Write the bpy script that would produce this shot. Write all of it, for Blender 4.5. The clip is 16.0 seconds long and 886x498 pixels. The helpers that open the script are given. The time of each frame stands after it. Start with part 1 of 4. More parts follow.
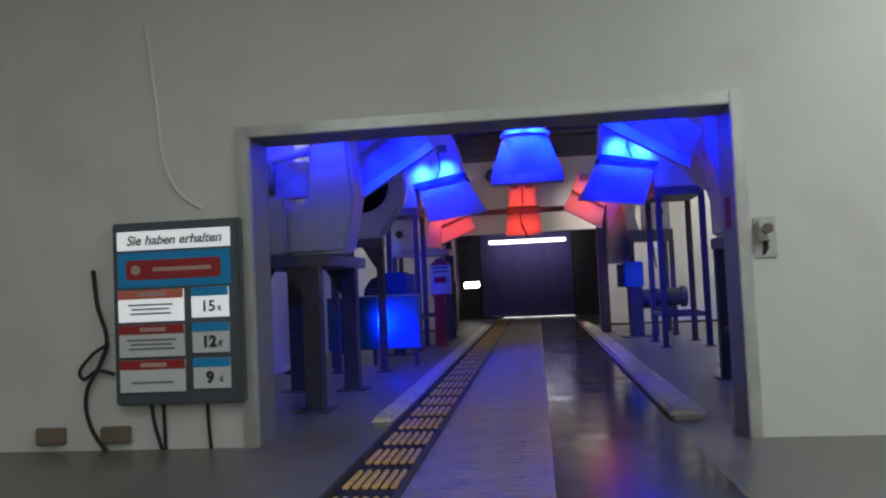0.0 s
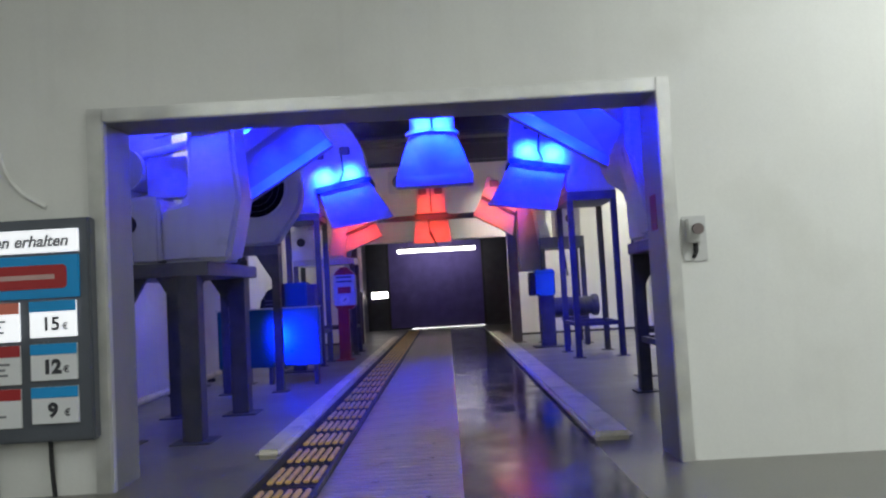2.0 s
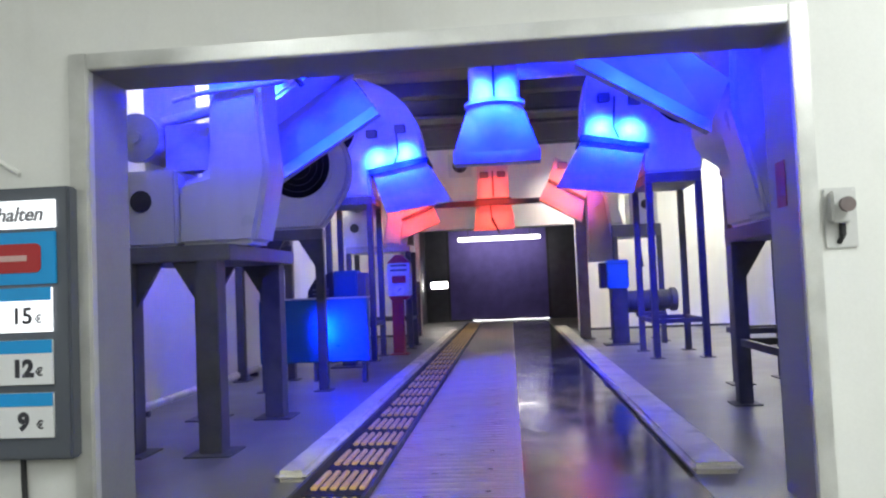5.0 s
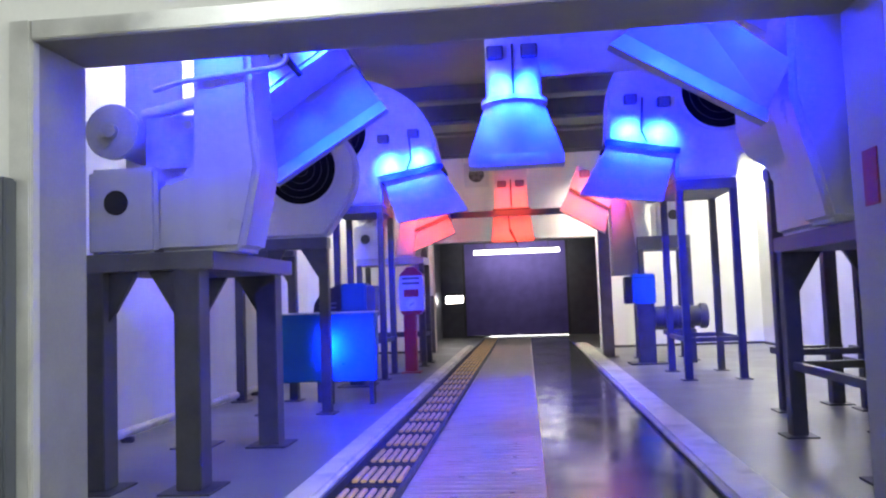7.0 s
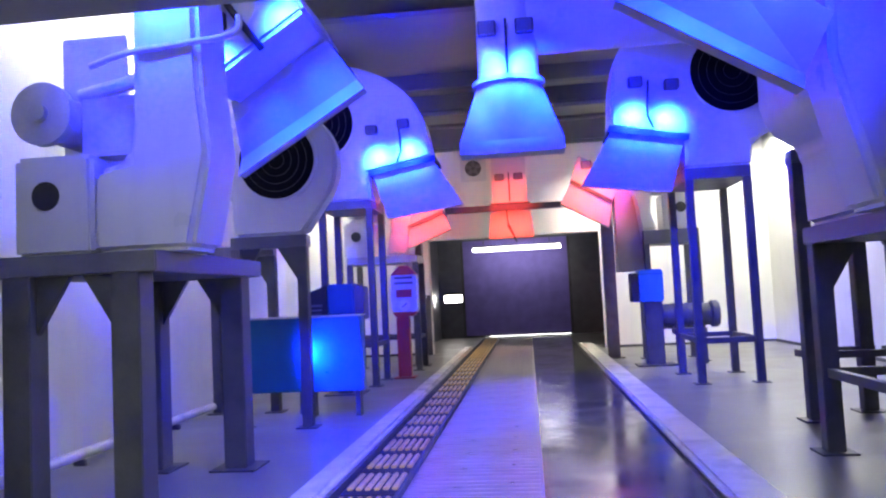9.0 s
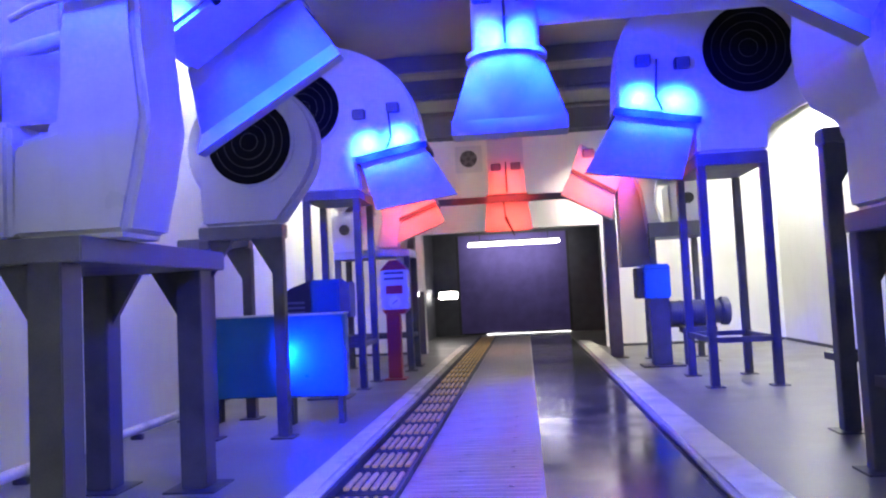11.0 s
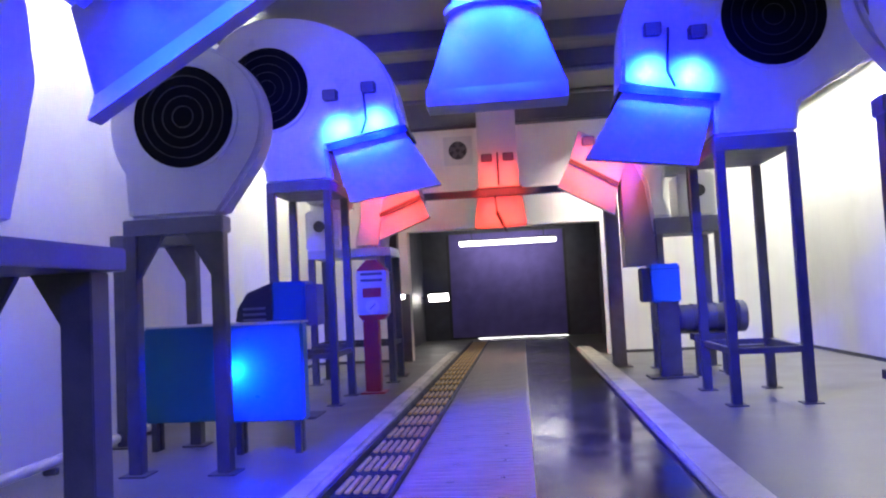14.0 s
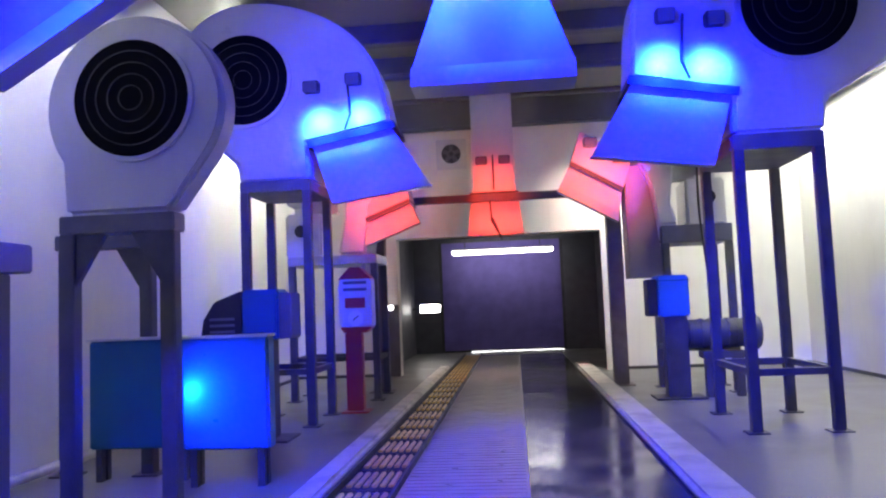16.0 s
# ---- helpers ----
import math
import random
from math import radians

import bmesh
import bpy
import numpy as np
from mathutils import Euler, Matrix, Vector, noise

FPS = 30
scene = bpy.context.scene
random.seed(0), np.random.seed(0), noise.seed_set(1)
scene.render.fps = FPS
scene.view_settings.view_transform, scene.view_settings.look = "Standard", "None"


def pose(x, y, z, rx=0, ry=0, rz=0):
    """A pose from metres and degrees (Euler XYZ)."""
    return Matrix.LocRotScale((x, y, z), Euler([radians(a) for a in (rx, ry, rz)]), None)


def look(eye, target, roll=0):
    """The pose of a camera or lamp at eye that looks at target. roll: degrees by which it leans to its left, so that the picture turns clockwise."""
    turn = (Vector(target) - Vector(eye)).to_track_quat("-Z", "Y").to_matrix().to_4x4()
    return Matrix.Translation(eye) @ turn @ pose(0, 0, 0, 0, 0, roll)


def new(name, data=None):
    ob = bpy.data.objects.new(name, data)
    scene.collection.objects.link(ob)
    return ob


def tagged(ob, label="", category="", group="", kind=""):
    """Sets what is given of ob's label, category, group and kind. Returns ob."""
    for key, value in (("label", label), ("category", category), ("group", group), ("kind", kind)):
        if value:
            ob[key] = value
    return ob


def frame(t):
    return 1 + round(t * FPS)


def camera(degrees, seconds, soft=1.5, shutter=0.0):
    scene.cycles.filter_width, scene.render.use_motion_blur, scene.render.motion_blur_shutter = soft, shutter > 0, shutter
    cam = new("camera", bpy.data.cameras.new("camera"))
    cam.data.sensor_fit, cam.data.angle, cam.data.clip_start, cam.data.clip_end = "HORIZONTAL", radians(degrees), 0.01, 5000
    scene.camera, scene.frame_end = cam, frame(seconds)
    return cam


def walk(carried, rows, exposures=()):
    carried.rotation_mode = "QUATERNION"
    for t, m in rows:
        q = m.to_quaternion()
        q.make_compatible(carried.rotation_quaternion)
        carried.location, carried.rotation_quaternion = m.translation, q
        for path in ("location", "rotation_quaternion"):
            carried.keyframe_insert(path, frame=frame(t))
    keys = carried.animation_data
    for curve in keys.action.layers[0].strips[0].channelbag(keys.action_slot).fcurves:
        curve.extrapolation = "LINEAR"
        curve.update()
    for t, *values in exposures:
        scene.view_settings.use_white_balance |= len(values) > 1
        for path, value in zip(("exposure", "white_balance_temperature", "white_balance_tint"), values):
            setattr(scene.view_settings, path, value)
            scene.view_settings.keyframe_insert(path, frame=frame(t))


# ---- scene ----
cam = camera(60.6, 16.0, soft=2.2)
PATH = [
    (0, (-0.123, -0.2, 1.182), (-0.365, 1.783, 1.276), -2.6),
    (0.5, (-0.122, -0.026, 1.183), (-0.338, 1.959, 1.295), -2.6),
    (1, (-0.119, 0.173, 1.181), (-0.261, 2.164, 1.292), -3.2),
    (1.5, (-0.114, 0.349, 1.177), (-0.195, 2.345, 1.285), -3.2),
    (2, (-0.111, 0.542, 1.174), (-0.116, 2.539, 1.283), -3.2),
    (2.5, (-0.108, 0.718, 1.175), (-0.095, 2.715, 1.281), -3.0),
    (3, (-0.106, 0.897, 1.177), (-0.098, 2.895, 1.279), -3.0),
    (3.5, (-0.103, 1.076, 1.179), (-0.158, 3.073, 1.275), -2.5),
    (4, (-0.103, 1.267, 1.18), (-0.225, 3.261, 1.267), -2.3),
    (4.5, (-0.105, 1.443, 1.18), (-0.248, 3.436, 1.262), -2.6),
    (5, (-0.107, 1.616, 1.179), (-0.279, 3.606, 1.27), -2.4),
    (7.5, (-0.152, 2.498, 1.168), (-0.367, 4.482, 1.301), -2.1),
    (8, (-0.144, 2.665, 1.164), (-0.356, 4.65, 1.296), -2.3),
    (8.5, (-0.126, 2.83, 1.172), (-0.342, 4.814, 1.302), -2.4),
    (9, (-0.111, 3.039, 1.199), (-0.329, 5.023, 1.325), -2.8),
    (11.5, (-0.137, 3.949, 1.19), (-0.347, 5.935, 1.306), -2.8),
    (12, (-0.121, 4.162, 1.201), (-0.333, 6.147, 1.315), -2.8),
    (12.5, (-0.115, 4.34, 1.199), (-0.322, 6.326, 1.311), -3.0),
    (13, (-0.111, 4.532, 1.195), (-0.314, 6.518, 1.313), -3.1),
    (13.5, (-0.103, 4.721, 1.211), (-0.303, 6.708, 1.326), -3.0),
    (14, (-0.096, 4.904, 1.219), (-0.296, 6.891, 1.337), -2.9),
    (14.5, (-0.1, 5.082, 1.22), (-0.298, 7.068, 1.341), -2.9),
    (15, (-0.118, 5.299, 1.23), (-0.314, 7.285, 1.351), -2.9),
    (15.5, (-0.132, 5.438, 1.232), (-0.315, 7.425, 1.368), -2.9),
    (16, (-0.119, 5.654, 1.22), (-0.303, 7.64, 1.366), -2.3),
]
EXPOSURES = [(0.0, -0.8), (0.4, -0.62), (1.0, -0.35), (2.5, -0.08), (3.5, 0.24), (5.0, 0.62), (7.5, 0.95), (9.0, 0.97), (12.5, 0.8), (14.5, 0.6), (15.6, 0.5), (16.0, 0.45)]
walk(cam, [(t, look(eye, target, roll)) for t, eye, target, roll in PATH], EXPOSURES)

# ---- world and large lights ----
world = bpy.data.worlds.new("world")
scene.world = world
world.use_nodes = True
wnt = world.node_tree
sky = wnt.nodes.new("ShaderNodeTexSky")
sky.sky_type = "NISHITA"
sky.sun_disc = False
sky.sun_elevation, sky.sun_rotation = radians(40), radians(20)
wnt.links.new(sky.outputs["Color"], wnt.nodes["Background"].inputs["Color"])
wnt.nodes["Background"].inputs["Strength"].default_value = 0.12


def area_lamp(name, m, sx, sy, watts, colour, spread=180):
    d = bpy.data.lights.new(name, "AREA")
    d.shape, d.size, d.size_y, d.energy, d.color, d.spread = "RECTANGLE", sx, sy, watts, colour, radians(spread)
    ob = new(name, d)
    ob.matrix_world = m
    return ob


def spot_lamp(name, m, watts, colour, angle=90, radius=0.04, blend=0.6):
    d = bpy.data.lights.new(name, "SPOT")
    d.energy, d.color, d.spot_size, d.spot_blend, d.shadow_soft_size = watts, colour, radians(angle), blend, radius
    ob = new(name, d)
    ob.matrix_world = m
    return ob


BLUE, RED, SALMON, WHITE = (0.0008, 0.0062, 1.0), (1.0, 0.062, 0.037), (1.0, 0.13, 0.016), (0.93, 0.99, 0.96)
# area lamps out of view, added to light the entrance bay as fluorescent tubes would
area_lamp("bay_fill_light", pose(3.6, 2.2, 4.7, 0, 0, 0), 0.3, 4.0, 250, WHITE)
area_lamp("bay_fill_light", pose(-2.6, 0.5, 4.7, 0, 0, 0), 0.3, 4.0, 90, WHITE)
# added far back, to reach the first blowers through the opening
area_lamp("bay_fill_light", pose(0.8, -5.0, 4.7, 0, 0, 90), 0.3, 6.0, 280, WHITE)
# fluorescent tubes close to both long walls of the drying hall, washing the walls
HALL_WHITE = (0.95, 0.96, 0.89)
for lx, ly, ln, lw, lean in ((-3.2, 16.0, 4.4, 150, -44), (-3.3, 10.2, 4.2, 60, -40)):
    area_lamp("wall_tube_light", pose(lx, ly, 4.6, 0, -lean, 0), 0.12, ln, lw, HALL_WHITE, 112)
# an unseen lamp added over the entrance, to brighten the backs of the first blowers
area_lamp("hall_fill_light", pose(-2.2, 6.05, 4.55, 38, 0, 0), 3.0, 0.12, 11, WHITE)
# a short tube before the end wall
area_lamp("wall_tube_light", pose(1.55, 18.1, 3.83, 24, 0, 0), 1.1, 0.1, 24, (1.0, 0.98, 0.88), 110)
# the shaded row along the right wall shines downwards only, so the wall is dark above it
area_lamp("wall_tube_light", pose(4.3, 15.2, 3.87, 0, -20, 0), 0.12, 6.4, 190, HALL_WHITE)


# ---- materials ----
def material(name, colour, rough=0.5, metal=0.0, vary=0.12, scale=3.0, fine=60.0, bump=0.15, dirt=None, dirt_amount=0.35, coat=0.0):
    m = bpy.data.materials.new(name)
    m.use_nodes = True
    nt = m.node_tree
    b = nt.nodes["Principled BSDF"]
    tc = nt.nodes.new("ShaderNodeTexCoord")

    def tex(sc, detail, out="Fac"):
        n = nt.nodes.new("ShaderNodeTexNoise")
        n.inputs["Scale"].default_value, n.inputs["Detail"].default_value = sc, detail
        nt.links.new(tc.outputs["Object"], n.inputs["Vector"])
        return n.outputs[out]

    def ramp(src, a, c, lo, hi):
        n = nt.nodes.new("ShaderNodeMapRange")
        n.inputs["From Min"].default_value, n.inputs["From Max"].default_value = a, c
        n.inputs["To Min"].default_value, n.inputs["To Max"].default_value = lo, hi
        nt.links.new(src, n.inputs["Value"])
        return n.outputs["Result"]

    big, small = tex(scale, 6), tex(fine, 3)
    mix = nt.nodes.new("ShaderNodeMix")
    mix.data_type = "RGBA"
    mix.inputs["A"].default_value = (*[max(0, c * (1 - vary)) for c in colour], 1)
    mix.inputs["B"].default_value = (*[min(1, c * (1 + vary)) for c in colour], 1)
    add = nt.nodes.new("ShaderNodeMath")
    add.operation = "MULTIPLY_ADD"
    nt.links.new(small, add.inputs[0])
    add.inputs[1].default_value = 0.35
    nt.links.new(big, add.inputs[2])
    nt.links.new(ramp(add.outputs[0], 0.45, 0.9, 0, 1), mix.inputs["Factor"])
    col = mix.outputs["Result"]
    if dirt:
        d = nt.nodes.new("ShaderNodeMix")
        d.data_type = "RGBA"
        nt.links.new(col, d.inputs["A"])
        d.inputs["B"].default_value = (*dirt, 1)
        nt.links.new(ramp(tex(scale * 0.55 + 0.4, 9), 0.52, 0.72, 0, dirt_amount), d.inputs["Factor"])
        col = d.outputs["Result"]
    nt.links.new(col, b.inputs["Base Color"])
    nt.links.new(ramp(big, 0.3, 0.7, max(0.03, rough - 0.1), min(1, rough + 0.1)), b.inputs["Roughness"])
    b.inputs["Metallic"].default_value = metal
    b.inputs["Coat Weight"].default_value = coat
    if bump:
        bp = nt.nodes.new("ShaderNodeBump")
        bp.inputs["Strength"].default_value, bp.inputs["Distance"].default_value = bump, 0.004
        nt.links.new(add.outputs[0], bp.inputs["Height"])
        nt.links.new(bp.outputs["Normal"], b.inputs["Normal"])
    return m


def glowing(name, colour, strength):
    m = bpy.data.materials.new(name)
    m.use_nodes = True
    b = m.node_tree.nodes["Principled BSDF"]
    b.inputs["Base Color"].default_value = (*colour, 1)
    b.inputs["Emission Color"].default_value = (*colour, 1)
    b.inputs["Emission Strength"].default_value = strength
    return m


M_WALL = material("white_wall_paint", (0.72, 0.72, 0.69), 0.6, vary=0.05, scale=1.2, dirt=(0.5, 0.49, 0.44), dirt_amount=0.35)
def streaked(m, tone, amount, squeeze=0.06):
    """Faint vertical water streaks over a painted surface."""
    nt = m.node_tree
    b = nt.nodes["Principled BSDF"]
    old = b.inputs["Base Color"].links[0].from_socket
    tc = nt.nodes.new("ShaderNodeTexCoord")
    mp = nt.nodes.new("ShaderNodeMapping")
    mp.inputs["Scale"].default_value = (1, 1, squeeze)
    nz = nt.nodes.new("ShaderNodeTexNoise")
    nz.inputs["Scale"].default_value, nz.inputs["Detail"].default_value = 9.0, 5.0
    mr = nt.nodes.new("ShaderNodeMapRange")
    mr.inputs["From Min"].default_value, mr.inputs["From Max"].default_value, mr.inputs["To Max"].default_value = 0.54, 0.72, amount
    mx = nt.nodes.new("ShaderNodeMix")
    mx.data_type = "RGBA"
    mx.inputs["B"].default_value = (*tone, 1)
    nt.links.new(tc.outputs["Object"], mp.inputs["Vector"])
    nt.links.new(mp.outputs["Vector"], nz.inputs["Vector"])
    nt.links.new(nz.outputs["Fac"], mr.inputs["Value"])
    nt.links.new(mr.outputs["Result"], mx.inputs["Factor"])
    nt.links.new(old, mx.inputs["A"])
    nt.links.new(mx.outputs["Result"], b.inputs["Base Color"])
    return m


streaked(M_WALL, (0.5, 0.49, 0.46), 0.08)
M_HALL = material("hall_wall_panel", (0.72, 0.71, 0.66), 0.5, vary=0.05, scale=1.0, dirt=(0.55, 0.52, 0.45), dirt_amount=0.4)
streaked(M_HALL, (0.55, 0.53, 0.47), 0.15)
M_ALU = material("brushed_aluminium", (0.62, 0.62, 0.6), 0.38, metal=0.7, vary=0.12, scale=6, fine=160, bump=0.08)
M_SHELL = material("ivory_moulded_plastic", (0.5, 0.5, 0.5), 0.36, vary=0.06, scale=2.0, dirt=(0.5, 0.49, 0.46), dirt_amount=0.3, bump=0.06)
M_NOZZLE = material("grey_moulded_nozzle", (0.36, 0.36, 0.37), 0.4, vary=0.06, scale=2.5, dirt=(0.28, 0.28, 0.28), dirt_amount=0.3, bump=0.06)
streaked(M_SHELL, (0.42, 0.41, 0.38), 0.3, 0.15)
M_STEEL = material("galvanised_steel", (0.075, 0.075, 0.082), 0.5, metal=0.3, vary=0.25, scale=5, fine=90, dirt=(0.1, 0.1, 0.1))
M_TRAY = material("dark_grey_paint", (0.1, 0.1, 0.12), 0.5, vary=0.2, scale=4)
M_DARK = material("black_rubber", (0.02, 0.02, 0.022), 0.6, vary=0.3)
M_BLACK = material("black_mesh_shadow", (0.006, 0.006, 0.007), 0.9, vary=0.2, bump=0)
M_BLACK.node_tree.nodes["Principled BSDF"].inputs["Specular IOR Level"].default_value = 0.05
M_FLOOR = material("wet_concrete", (0.17, 0.165, 0.15), 0.38, vary=0.3, scale=1.4, fine=70, dirt=(0.13, 0.125, 0.115), dirt_amount=0.4)
M_WETPIT = material("wet_dark_concrete", (0.06, 0.06, 0.065), 0.16, vary=0.35, scale=2.2, fine=60)
M_PLATE = material("worn_steel_plate", (0.42, 0.38, 0.34), 0.35, metal=0.55, vary=0.2, scale=4, fine=120, dirt=(0.2, 0.15, 0.1))
M_KERB = material("pale_painted_kerb", (0.6, 0.57, 0.48), 0.45, vary=0.15, scale=5, dirt=(0.2, 0.18, 0.15), dirt_amount=0.6)
M_YELLOW = material("worn_yellow_plastic", (0.7, 0.46, 0.13), 0.4, vary=0.2, scale=9, dirt=(0.2, 0.12, 0.05))
M_TEAL = material("teal_blue_panel", (0.0, 0.085, 0.17), 0.42, vary=0.1, scale=3)
M_NAVY = material("deep_blue_panel", (0.006, 0.07, 0.2), 0.4, vary=0.1, scale=3)
M_BLUE = material("blue_plastic_panel", (0.025, 0.16, 0.42), 0.35, vary=0.08, scale=3)
M_RED = material("red_powder_coat", (0.36, 0.025, 0.03), 0.4, vary=0.12, scale=4)
M_REDPATCH = material("dull_red_patch", (0.2, 0.012, 0.02), 0.55, vary=0.3, scale=14, dirt=(0.12, 0.1, 0.1), dirt_amount=0.6)
M_REVEAL = material("grey_reveal_shade", (0.24, 0.24, 0.25), 0.45, vary=0.12, scale=3, dirt=(0.15, 0.15, 0.15))
M_GREY = material("light_grey_plastic", (0.55, 0.55, 0.54), 0.45, vary=0.06)
M_BOARD = material("dark_grey_board", (0.09, 0.1, 0.12), 0.45, vary=0.1)
# Grey door; the blue haze and light over it are put into this colour.
M_DOOR = material("haze_tinted_door", (0.2, 0.16, 0.48), 0.8, vary=0.15, scale=3, bump=0.05)
M_DOOR.node_tree.nodes["Principled BSDF"].inputs["Specular IOR Level"].default_value = 0.2
M_CEIL = material("dark_ceiling_panel", (0.17, 0.165, 0.16), 0.7, vary=0.15, scale=1.5)
M_RUST = material("rust_brown_paint", (0.15, 0.125, 0.125), 0.6, vary=0.25, scale=5, dirt=(0.12, 0.05, 0.03))
M_PANEL = material("brownish_grey_panel", (0.3, 0.25, 0.24), 0.55, vary=0.12, scale=3)
M_MOTOR = material("pale_grey_machine_paint", (0.36, 0.36, 0.35), 0.45, vary=0.12, scale=6, dirt=(0.2, 0.2, 0.19))
M_BROWN = material("brown_plastic", (0.22, 0.17, 0.12), 0.5)
M_BEAM = material("dark_steel_beam", (0.07, 0.07, 0.075), 0.5, vary=0.2)
M_TUBE = glowing("lit_fluorescent_tube", (1.0, 0.97, 0.94), 9.0)
M_DAY = glowing("daylight_outside", (1.0, 1.0, 1.0), 6.0)


# ---- mesh helpers ----
def bm_box(bm, x0, x1, y0, y1, z0, z1):
    v = [bm.verts.new(p) for p in ((x0, y0, z0), (x1, y0, z0), (x1, y1, z0), (x0, y1, z0), (x0, y0, z1), (x1, y0, z1), (x1, y1, z1), (x0, y1, z1))]
    for f in ((3, 2, 1, 0), (4, 5, 6, 7), (0, 1, 5, 4), (1, 2, 6, 5), (2, 3, 7, 6), (3, 0, 4, 7)):
        bm.faces.new([v[k] for k in f])
    return v


def bm_prism(bm, outline, y0, y1):
    """Extrude an outline of (x, z) points along y."""
    a = [bm.verts.new((x, y0, z)) for x, z in outline]
    b = [bm.verts.new((x, y1, z)) for x, z in outline]
    n = len(a)
    bm.faces.new(a)
    bm.faces.new(b[::-1])
    for k in range(n):
        bm.faces.new((a[k], b[k], b[(k + 1) % n], a[(k + 1) % n]))


def bm_tube(bm, p, q, r, seg=14, r2=None):
    p, q = Vector(p), Vector(q)
    d = q - p
    m = Matrix.Translation((p + q) / 2) @ d.to_track_quat("Z", "Y").to_matrix().to_4x4()
    bmesh.ops.create_cone(bm, cap_ends=True, segments=seg, radius1=r, radius2=r if r2 is None else r2, depth=d.length, matrix=m)


def bevelled(bm, width, seg=2):
    bmesh.ops.recalc_face_normals(bm, faces=bm.faces)
    e = [e for e in bm.edges if len(e.link_faces) == 2 and e.calc_face_angle(0) > 0.5]
    bmesh.ops.bevel(bm, geom=e, offset=width, segments=seg, affect="EDGES", clamp_overlap=True)


def part(name, bm, mat, parent=None, label="", smooth=False):
    me = bpy.data.meshes.new(name)
    bmesh.ops.recalc_face_normals(bm, faces=bm.faces)
    if smooth:
        for f in bm.faces:
            f.smooth = True
        for e in bm.edges:
            if len(e.link_faces) == 2 and e.calc_face_angle(0) > 0.6:
                e.smooth = False
    bm.to_mesh(me)
    bm.free()
    me.materials.append(mat)
    ob = new(name, me)
    ob.parent = parent
    if label:
        ob["label"] = label
    return ob


def box_part(name, dims, mat, parent=None, bevel=0.0, label=""):
    bm = bmesh.new()
    bm_box(bm, *dims)
    if bevel:
        bevelled(bm, bevel)
    return part(name, bm, mat, parent, label)


def thing(name, at, label, category, group="", kind=""):
    ob = new(name)
    ob.location = at
    return tagged(ob, label, category, group, kind)


def setting(name, dims, mat, label, category):
    return tagged(box_part(name, dims, mat), label, category, kind="structure")


# ---- large structure ----
setting("floor", (-6.5, 6.5, -8, 40, -0.3, 0.0), M_FLOOR, "wet grey concrete floor of the wash hall", "floor")
WX0, WX1, WZ, WY0, WY1 = -2.312, 1.322, 2.40, 5.46, 5.86


def entrance_wall():
    bm = bmesh.new()
    bm_prism(bm, [(-6.0, 0), (WX0, 0), (WX0, WZ), (WX1, WZ), (WX1, 0), (6.0, 0), (6.0, 4.8), (-6.0, 4.8)], WY0, WY1)
    return tagged(part("wall_entrance", bm, M_WALL), "smooth white painted wall with a wide drive-through opening", "wall", kind="structure")


entrance_wall()
XR, XL, YE = 4.75, -4.0, 18.9
setting("wall_right", (XR, XR + 0.25, WY1, YE, 0, 4.75), M_HALL, "bright white panelled side wall of the drying hall", "wall")
setting("wall_left", (XL - 0.25, XL, WY1, YE, 0, 4.75), M_HALL, "white panelled side wall of the drying hall", "wall")
setting("wall_bay_right", (6.0, 6.25, -8, WY1, 0, 4.8), M_WALL, "white painted side wall of the entrance bay", "wall")
setting("wall_bay_left", (-6.25, -6.0, -8, WY1, 0, 4.8), M_WALL, "white painted side wall of the entrance bay", "wall")
setting("wall_behind", (-6.25, 6.25, -8.25, -8, 0, 4.8), M_WALL, "white painted wall closing the entrance bay", "wall")
setting("ceiling_bay", (-6.25, 6.25, -8.25, WY1, 4.8, 5.0), M_CEIL, "grey ceiling of the entrance bay", "ceiling")
setting("ceiling_hall", (-5.4, 5.1, WY1, YE + 0.3, 4.75, 4.95), M_CEIL, "dark grey ceiling of the drying hall", "ceiling")
DX0, DX1, DZ, YD = -2.17, 1.43, 2.40, 24.7


def exit_wall():
    bm = bmesh.new()
    bm_prism(bm, [(XL - 0.25, 0), (DX0, 0), (DX0, DZ), (DX1, DZ), (DX1, 0), (XR + 0.25, 0), (XR + 0.25, 4.75), (XL - 0.25, 4.75)], YE, YE + 0.3)
    return tagged(part("wall_exit", bm, M_HALL), "off-white end wall with a wide exit opening", "wall", kind="structure")


exit_wall()
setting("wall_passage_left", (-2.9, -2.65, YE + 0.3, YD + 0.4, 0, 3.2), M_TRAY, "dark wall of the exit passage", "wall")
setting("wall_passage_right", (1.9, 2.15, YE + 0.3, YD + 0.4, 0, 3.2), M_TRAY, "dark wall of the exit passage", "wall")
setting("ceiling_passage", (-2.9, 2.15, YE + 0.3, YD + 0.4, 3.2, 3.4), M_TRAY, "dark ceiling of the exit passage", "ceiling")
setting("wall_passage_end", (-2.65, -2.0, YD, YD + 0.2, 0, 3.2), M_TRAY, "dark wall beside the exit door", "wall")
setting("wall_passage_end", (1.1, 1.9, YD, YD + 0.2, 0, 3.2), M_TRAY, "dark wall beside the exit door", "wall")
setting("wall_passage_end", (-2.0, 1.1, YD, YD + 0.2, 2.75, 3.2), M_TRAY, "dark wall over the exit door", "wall")


